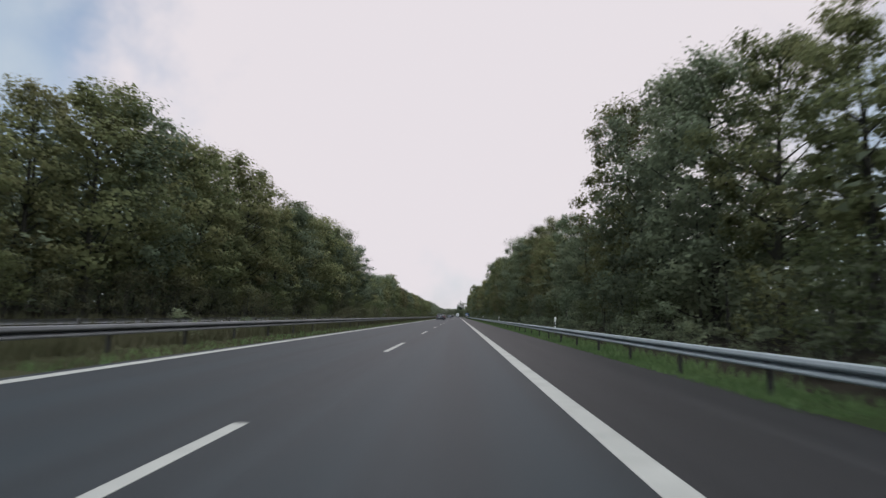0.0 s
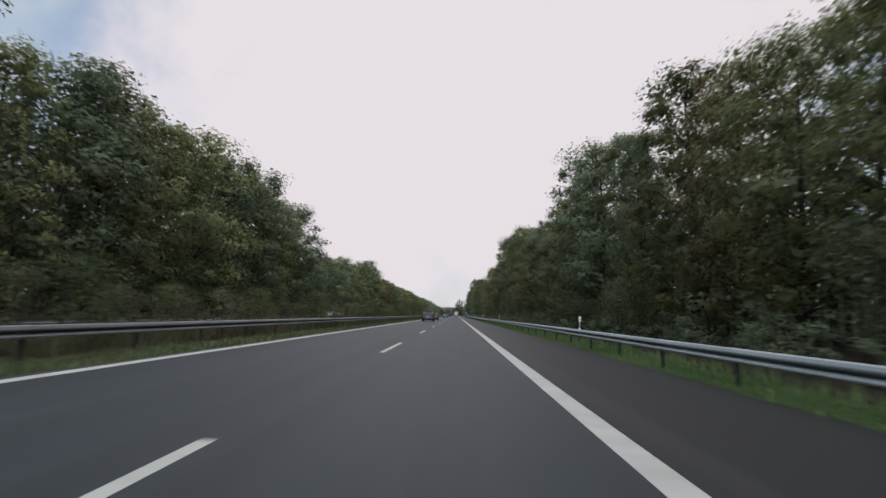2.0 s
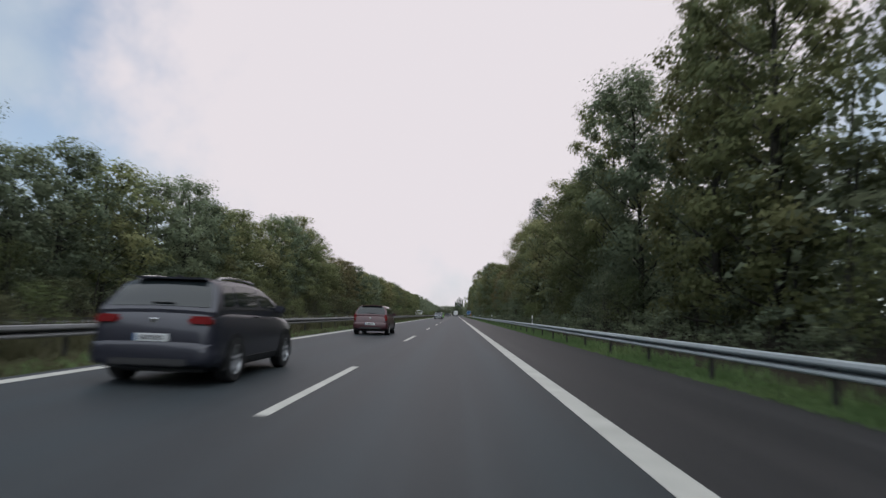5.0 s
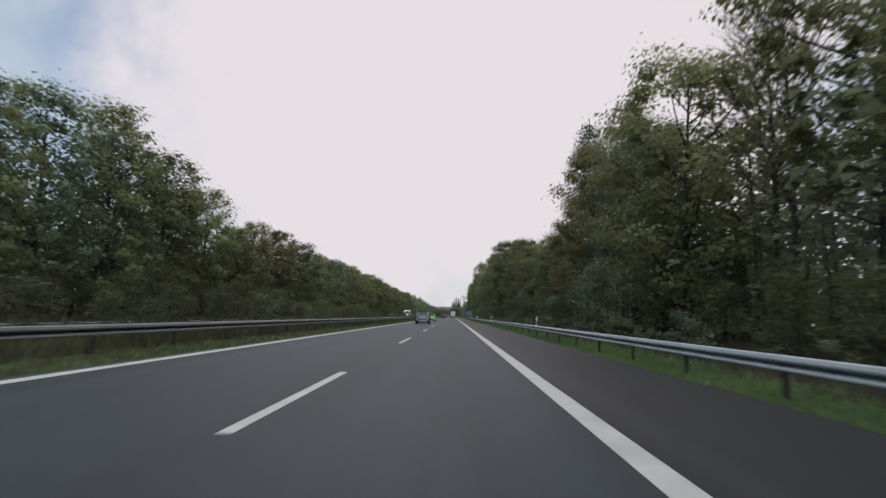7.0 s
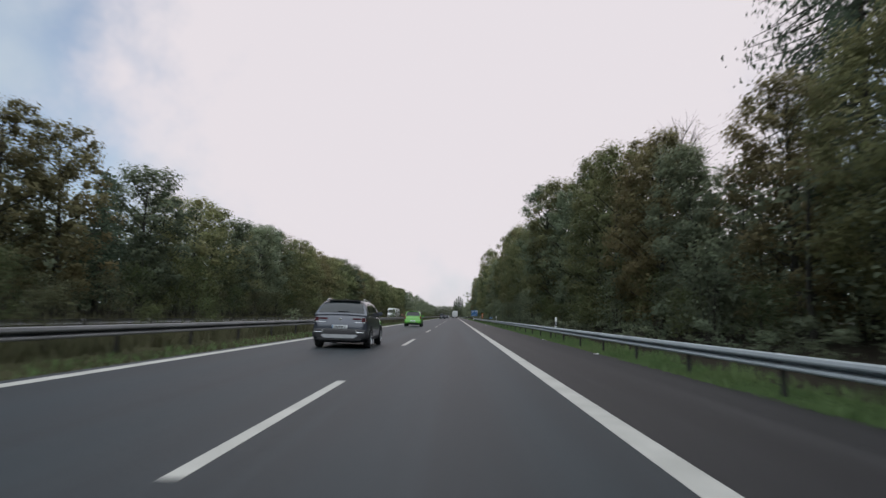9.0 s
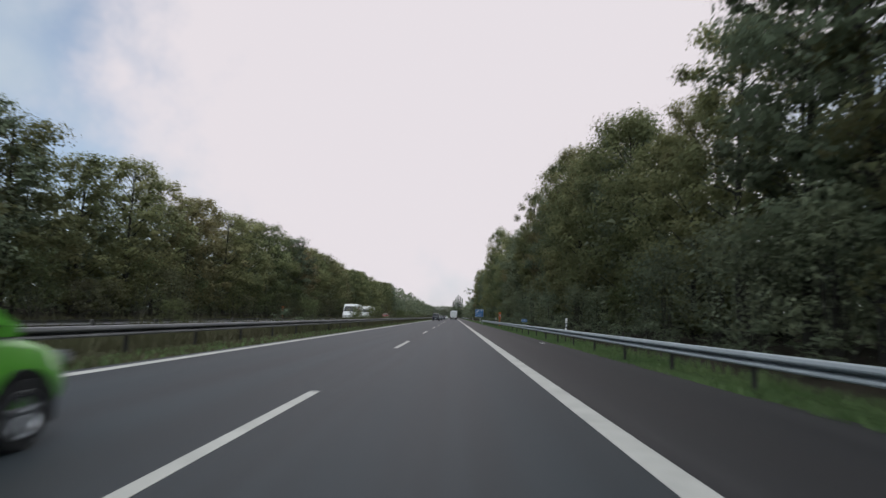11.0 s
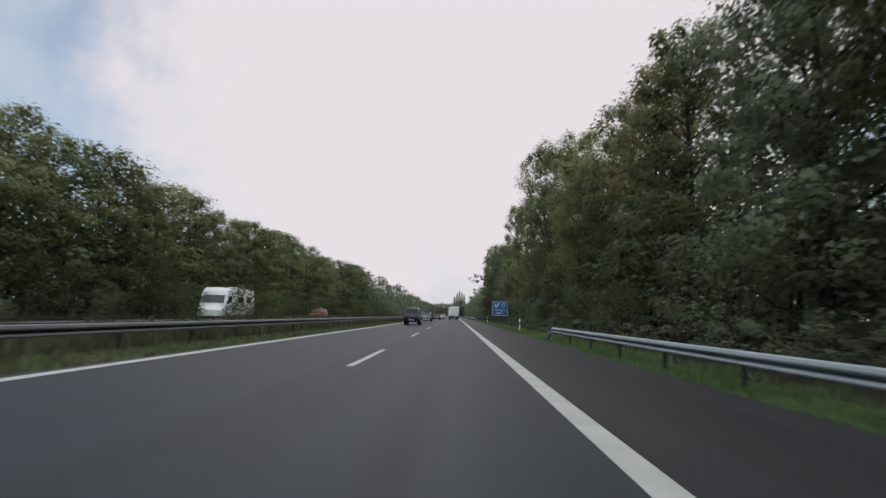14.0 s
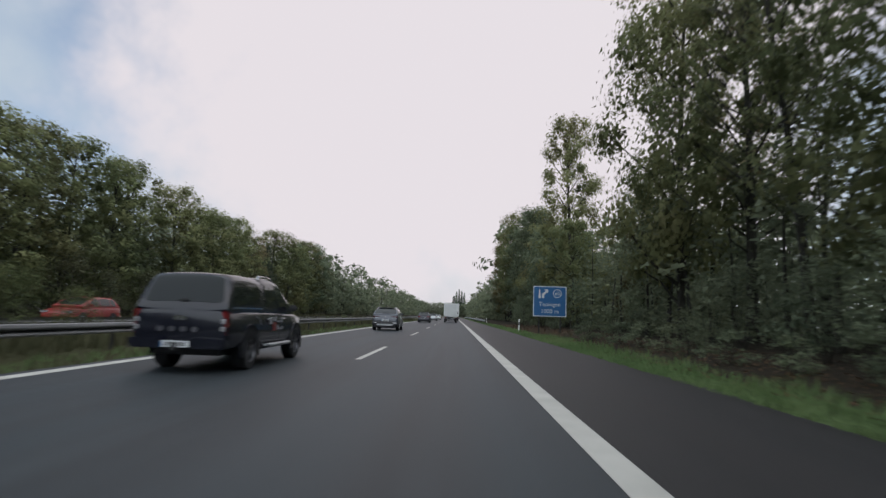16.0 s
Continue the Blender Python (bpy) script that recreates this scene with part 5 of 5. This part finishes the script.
def pickup(x, y):
    """A double-cab pickup with a hardtop over its bed."""
    car = tagged(thing("pickup_truck", x, y, 0), "black double-cab pickup with a glazed hardtop", "pickup truck", group="cars in the overtaking lane")
    L, hw, belt, H = 5.3, 0.85, 1.11, 1.80
    st = [(-0.02, 0.90, 0.56, belt - 0.10), (0.0, 0.945, 0.50, belt - 0.04), (0.05, 0.965, 0.46, belt - 0.01), (0.20, 0.98, 0.42, belt), (0.8, 1.0, 0.40, belt), (1.6, 1.0, 0.38, belt), (1.94, 0.992, 0.38, belt - 0.005), (2.6, 0.99, 0.36, belt - 0.015), (3.5, 0.99, 0.36, belt - 0.03),
          (3.85, 0.99, 0.42, belt - 0.03), (4.3, 0.985, 0.46, belt - 0.05), (4.8, 0.95, 0.48, belt - 0.10), (5.1, 0.88, 0.50, belt - 0.18), (5.25, 0.78, 0.52, belt - 0.28), (5.3, 0.66, 0.56, belt - 0.38)]
    rings = [body_ring(f, w * hw, zb, zt) for f, w, zb, zt in st]
    part("body", loft(rings), M_PAINT_BLACK, car, smooth=True)
    skin = surface(rings)
    full = H - belt - 0.026
    ht = [(0.02, 0.03), (0.08, 0.22), (0.20, 0.60), (0.29, 0.84), (0.36, 0.93), (0.50, 0.97), (1.1, 0.99), (1.80, 0.96), (1.93, 0.93)]
    hrings = [cabin_ring(f, h * full, belt, full, hw * 0.945, hw * 0.80) for f, h in ht]
    part("hardtop", loft(hrings), M_PAINT_BLACK, car, smooth=True)
    top = surface(hrings)
    panel_on(car, "rear_window", top, [(0.7, 6.85), (0.7, 11.15), (3.5, 11.0), (3.5, 7.0)], M_DULL_GLASS, n=8, m=8)
    cb = [(1.97, 0.30), (2.0, 0.80), (2.06, 0.97), (2.2, 1.02), (2.8, 1.05), (3.15, 1.0), (3.4, 0.84), (3.7, 0.52), (3.95, 0.22), (4.08, 0.06)]
    crings = [cabin_ring(f, h * full, belt, full, hw * 0.93, hw * 0.75) for f, h in cb]
    part("cab", loft(crings), M_PAINT_BLACK, car, smooth=True)
    cab = surface(crings)
    panel_on(car, "windscreen", cab, [(8.5, 7.2), (8.5, 10.8), (5.4, 10.7), (5.4, 7.3)], M_GLASS, n=8, m=8)
    for s in (1, -1):
        side = (lambda v: v) if s > 0 else (lambda v: 18 - v)
        panel_on(car, "hardtop_window", top, [(3.0, side(2.3)), (7.0, side(2.3)), (6.95, side(5.2)), (4.4, side(5.2))], M_GLASS)
        panel_on(car, "window_strip", top, [(2.4, side(1.75)), (7.6, side(1.75)), (7.6, side(1.95)), (2.4, side(1.95))], M_CHROME, "bright strip under the hardtop window", 0.010, 8, 1, 0.0)
        panel_on(car, "side_window", cab, [(2.55, side(2.2)), (4.2, side(2.2)), (4.25, side(5.2)), (2.75, side(5.2))], M_GLASS)
        panel_on(car, "side_window", cab, [(4.35, side(2.2)), (7.6, side(2.2)), (5.8, side(5.2)), (4.4, side(5.2))], M_GLASS)
        path = [cab(u, side(6.8))[0] + np.array((0, 0, lift)) for u, lift in ((2.4, 0.0), (2.9, 0.045), (3.6, 0.05), (4.4, 0.045), (5.0, 0.0))]
        part("roof_rail", rod(path, 0.02), M_CHROME, car, "silver roof rail")
        for yy in (1.18, 4.36):
            arch(car, s * (hw + 0.002), yy, 0.39, M_PAINT_BLACK, 0.07)
        t = part("tail_light", box(0.12, 0.16, 0.48, s * (hw * 0.965 - 0.065), 0.07, 0.64, 0.03), M_RED, car, "upright red tail light")
        part("clear_lens", box(0.085, 0.02, 0.085, s * (hw * 0.965 - 0.065), -0.016, 0.87, 0.01, 1), M_CLEAR, t, "clear indicator lens")
        part("clear_lens", box(0.085, 0.02, 0.085, s * (hw * 0.965 - 0.065), -0.016, 0.74, 0.01, 1), M_CLEAR, t, "clear reversing lens")
        part("side_step", rod([(s * (hw - 0.05), 2.0, 0.42), (s * (hw + 0.06), 2.12, 0.42), (s * (hw + 0.06), 3.55, 0.42), (s * (hw - 0.05), 3.68, 0.42)], 0.04, 8), M_SKID, car, "grey side step")
        part("headlight", box(0.30, 0.20, 0.20, s * hw * 0.70, L * 0.955, 0.72, 0.04), M_CLEAR, car)
        for yy in (2.28, 3.25):
            part("door_handle", box(0.03, 0.18, 0.03, s * (hw * 0.985), yy, belt - 0.17, 0.01, 1), M_CHROME, car, "chrome door handle")
        part("door_seam", box(0.006, 0.012, 0.56, s * (hw * 0.991), 1.96, 0.50), M_BLACK, car)
        part("door_seam", box(0.006, 0.012, 0.56, s * (hw * 0.991), 2.98, 0.50), M_BLACK, car)
        # a thin silver curve raised over the rear wheel arch
        part("bright_curve", rod([(s * (hw * 0.99), 1.42, 1.0), (s * (hw + 0.004), 1.56, 0.98), (s * (hw + 0.004), 1.66, 0.90), (s * hw * 0.99, 1.70, 0.84)], 0.008, 5), M_SKID, car, "bright curved line over the wheel arch")
    put_wheels(car, 0.39, 0.26, hw - 0.12, 1.18, 4.36, M_DARK_RIM)
    part("rear_bumper", loft([[(px * q, -0.14 + dy, z) for px, z in ((-0.86, 0.44), (0.86, 0.44), (0.90, 0.50), (0.90, 0.60), (0.30, 0.62), (0.28, 0.56), (-0.28, 0.56), (-0.30, 0.62), (-0.90, 0.60), (-0.90, 0.50))] for q, dy in ((0.88, 0.02), (0.94, 0.05), (0.95, 0.19))]), M_PAINT_BLACK, car, "black step bumper")
    part("tow_bar", merge(box(0.08, 0.16, 0.07, 0, -0.16, 0.40, 0.01, 1), box(0.06, 0.06, 0.12, 0, -0.22, 0.44, 0.02, 2)), M_BLACK, car)
    part("underbody", box(1.2, 4.6, 0.22, 0, 2.6, 0.30, 0.03, 1), M_BLACK, car)
    plate(car, -0.155, 0.46, 0.0)
    part("tailgate_handle", box(0.22, 0.03, 0.07, 0, -0.02, 0.92, 0.014), M_CHROME, car, "chrome tailgate handle")
    part("tailgate_bars", merge(*[box(0.10, 0.012, 0.09, -0.33 + 0.20 * i, -0.026, 0.72, 0.02, 2) for i in range(4)]), M_DARK_RIM, car, "four grey plates on the tailgate")
    p, _ = top(0.7, 9)
    part("hardtop_lock", box(0.16, 0.03, 0.05, 0.02, p[1] - 0.02, p[2], 0.012), M_BLACK, car)
    part("door_mark", merge(box(0.006, 0.20, 0.18, hw * 0.993, 2.62, 0.70), box(0.006, 0.20, 0.18, -hw * 0.993, 2.62, 0.70)), M_PAINT_RED, car, "red mark on the door")
    for s in (1, -1):
        rows = []
        for q, (yy, zz, ln, tilt) in enumerate(((2.20, 0.93, 0.16, 0.05), (2.42, 0.92, 0.20, 0.05), (2.66, 0.90, 0.16, 0.04), (2.88, 0.88, 0.22, 0.05), (3.12, 0.87, 0.14, 0.03), (2.84, 0.72, 0.12, 0.02), (3.02, 0.72, 0.13, 0.02), (3.18, 0.72, 0.10, 0.02), (2.35, 0.84, 0.24, 0.0))):
            rows.append(box(0.006, ln, 0.04 + 0.03 * (q % 3), s * (hw * 0.995), yy, zz))
        part("door_lettering", merge(*rows), M_LETTER, car, "pale lettering bars across the doors")
    mirrors(car, hw * 0.97, 3.74, belt + 0.02, M_BLACK)
    return car


pickup(-4.47, 445.5)


def box_truck(x, y, name="box_truck", W=2.3, H=3.25, L=6.4, label="white box truck with a ribbed rear door"):
    t = tagged(thing(name, x, y, 0), label, "truck", group="lorries in the near lane")
    part("cargo_box", box(W, L * 0.68, H - 0.95, 0, L * 0.34, 0.95, 0.04), M_BOX, t)
    d = part("rear_door", box(W * 0.92, 0.03, H - 1.12, 0, -0.012, 1.03, 0.01, 1), M_PAINT_WHITE, t, "white ribbed rear door")
    for k in range(6):
        part("door_rib", box(W * 0.90, 0.015, 0.02, 0, -0.033, 1.2 + k * (H - 1.5) / 5, 0.004, 1), M_SKID, d)
    part("chassis", box(0.9, L * 0.94, 0.22, 0, L * 0.48, 0.62, 0.02, 1), M_BLACK, t)
    part("tail_bar", box(W * 0.95, 0.08, 0.14, 0, 0.05, 0.50, 0.02), M_BLACK, t)
    part("cab", loft([body_ring(L * 0.69, 1.02, 0.45, 2.35), body_ring(L * 0.84, 1.04, 0.42, 2.35), body_ring(L * 0.90, 1.02, 0.42, 1.75), body_ring(L * 0.99, 0.98, 0.42, 1.25), body_ring(L, 0.9, 0.5, 1.1)]), M_PAINT_WHITE, t)
    for s in (1, -1):
        part("tail_light", box(0.22, 0.05, 0.13, s * W * 0.38, -0.005, 0.72, 0.015), M_RED, t, "red tail light")
        part("mudguard", box(0.36, 0.04, 0.42, s * W * 0.34, 0.75, 0.18, 0.01, 1), M_BLACK, t)
        part("wing_mirror", box(0.22, 0.10, 0.34, s * 1.22, L * 0.84, 1.5, 0.04), M_BLACK, t)
    put_wheels(t, 0.38, 0.28, W * 0.42, L * 0.24, L * 0.86)
    plate(t, -0.02, 0.60, 0.35)
    return t


box_truck(-0.45, 537.0)
box_truck(0.0, 570.0, "lorry", 2.5, 3.9, 9.0, "tall white lorry ahead of the box truck")


def van(x, y):
    """A tall white delivery van facing back along the road."""
    v = tagged(thing("delivery_van", x, y, 0, 180), "white high-roof delivery van with red graphics", "van", group="oncoming vehicles")
    st = [(0.0, 0.93, 0.45, 2.42), (0.01, 0.98, 0.40, 2.5), (0.5, 1.0, 0.35, 2.55), (0.70, 1.0, 0.35, 2.52), (0.76, 0.99, 0.35, 2.40), (0.80, 0.99, 0.35, 2.05), (0.88, 0.98, 0.35, 1.38), (0.96, 0.95, 0.38, 1.12), (1.0, 0.82, 0.45, 0.92)]
    L, hw = 5.9, 1.0
    part("body", loft([body_ring(f * L, w * hw, zb, zt) for f, w, zb, zt in st]), M_PAINT_WHITE, v, smooth=True)
    pane(v, "windscreen", [(0.88, 0.872 * L, 1.46), (-0.88, 0.872 * L, 1.46), (-0.80, 0.785 * L, 2.18), (0.80, 0.785 * L, 2.18)], off=0.05)
    for s in (1, -1):
        part("side_window", box(0.02, 0.85, 0.55, s * 0.985, 0.73 * L, 1.32, 0.008, 1), M_GLASS, v)
        part("graphic", merge(box(0.012, 0.40, 1.0, s * 1.0, 3.35, 0.75, 0.004, 1), box(0.012, 0.85, 0.35, s * 1.0, 3.2, 1.75, 0.004, 1)), M_PAINT_RED, v, "red shapes on the flank")
        part("grey_graphic", merge(box(0.012, 0.7, 0.8, s * 1.0, 2.3, 0.95, 0.004, 1), box(0.012, 0.4, 0.5, s * 1.0, 1.4, 1.2, 0.004, 1)), M_ZINC_OLD, v, "grey shapes on the flank")
        part("headlight", box(0.28, 0.16, 0.22, s * 0.72, 0.965 * L, 0.80, 0.04), M_CLEAR, v)
        part("wing_mirror", box(0.2, 0.12, 0.3, s * 1.12, 0.80 * L, 1.35, 0.04), M_BLACK, v)
    part("grille", box(1.1, 0.06, 0.22, 0, 0.985 * L, 0.62, 0.02), M_BLACK, v)
    part("bumper", box(1.85, 0.2, 0.25, 0, 0.965 * L, 0.36, 0.05), M_BLACK, v)
    put_wheels(v, 0.35, 0.24, 0.88, 1.15, 4.85)
    return v


van(-15.4, 394.8)


def motorhome(x, y):
    m = tagged(thing("motorhome", x, y, 0, 180), "white motorhome with dark windows and a roof vent", "motorhome", group="oncoming vehicles")
    L, hw = 6.8, 1.12
    st = [(0.0, 0.96, 0.5, 2.68), (0.01, 1.0, 0.45, 2.74), (0.55, 1.0, 0.4, 2.78), (0.78, 1.0, 0.4, 2.74), (0.86, 0.98, 0.4, 2.45), (0.90, 0.95, 0.4, 1.75), (0.95, 0.92, 0.4, 1.25), (1.0, 0.82, 0.5, 0.95)]
    part("body", loft([body_ring(f * L, w * hw, zb, zt) for f, w, zb, zt in st]), M_PAINT_WHITE, m, smooth=True)
    pane(m, "windscreen", [(0.88, 0.925 * L, 1.52), (-0.88, 0.925 * L, 1.52), (-0.85, 0.885 * L, 2.12), (0.85, 0.885 * L, 2.12)], off=0.06)
    for s in (1, -1):
        for y0, ln in ((0.8, 1.1), (2.6, 1.3), (5.2, 0.75)):
            part("side_window", box(0.02, ln, 0.52, s * 1.11, y0 + ln / 2, 1.55, 0.008, 1), M_GLASS, m)
        part("headlight", box(0.28, 0.14, 0.2, s * 0.72, 0.975 * L, 0.80, 0.04), M_CLEAR, m)
        part("wing_mirror", box(0.2, 0.12, 0.3, s * 1.18, 0.9 * L, 1.45, 0.04), M_BLACK, m)
    part("roof_vent", box(0.6, 0.6, 0.14, 0, 2.2, 2.78, 0.04), M_WHITE, m)
    part("bumper", box(1.9, 0.2, 0.25, 0, 0.965 * L, 0.38, 0.05), M_SKID, m)
    put_wheels(m, 0.35, 0.24, 0.98, 1.5, 5.6)
    return m


motorhome(-18.9, 435.5)
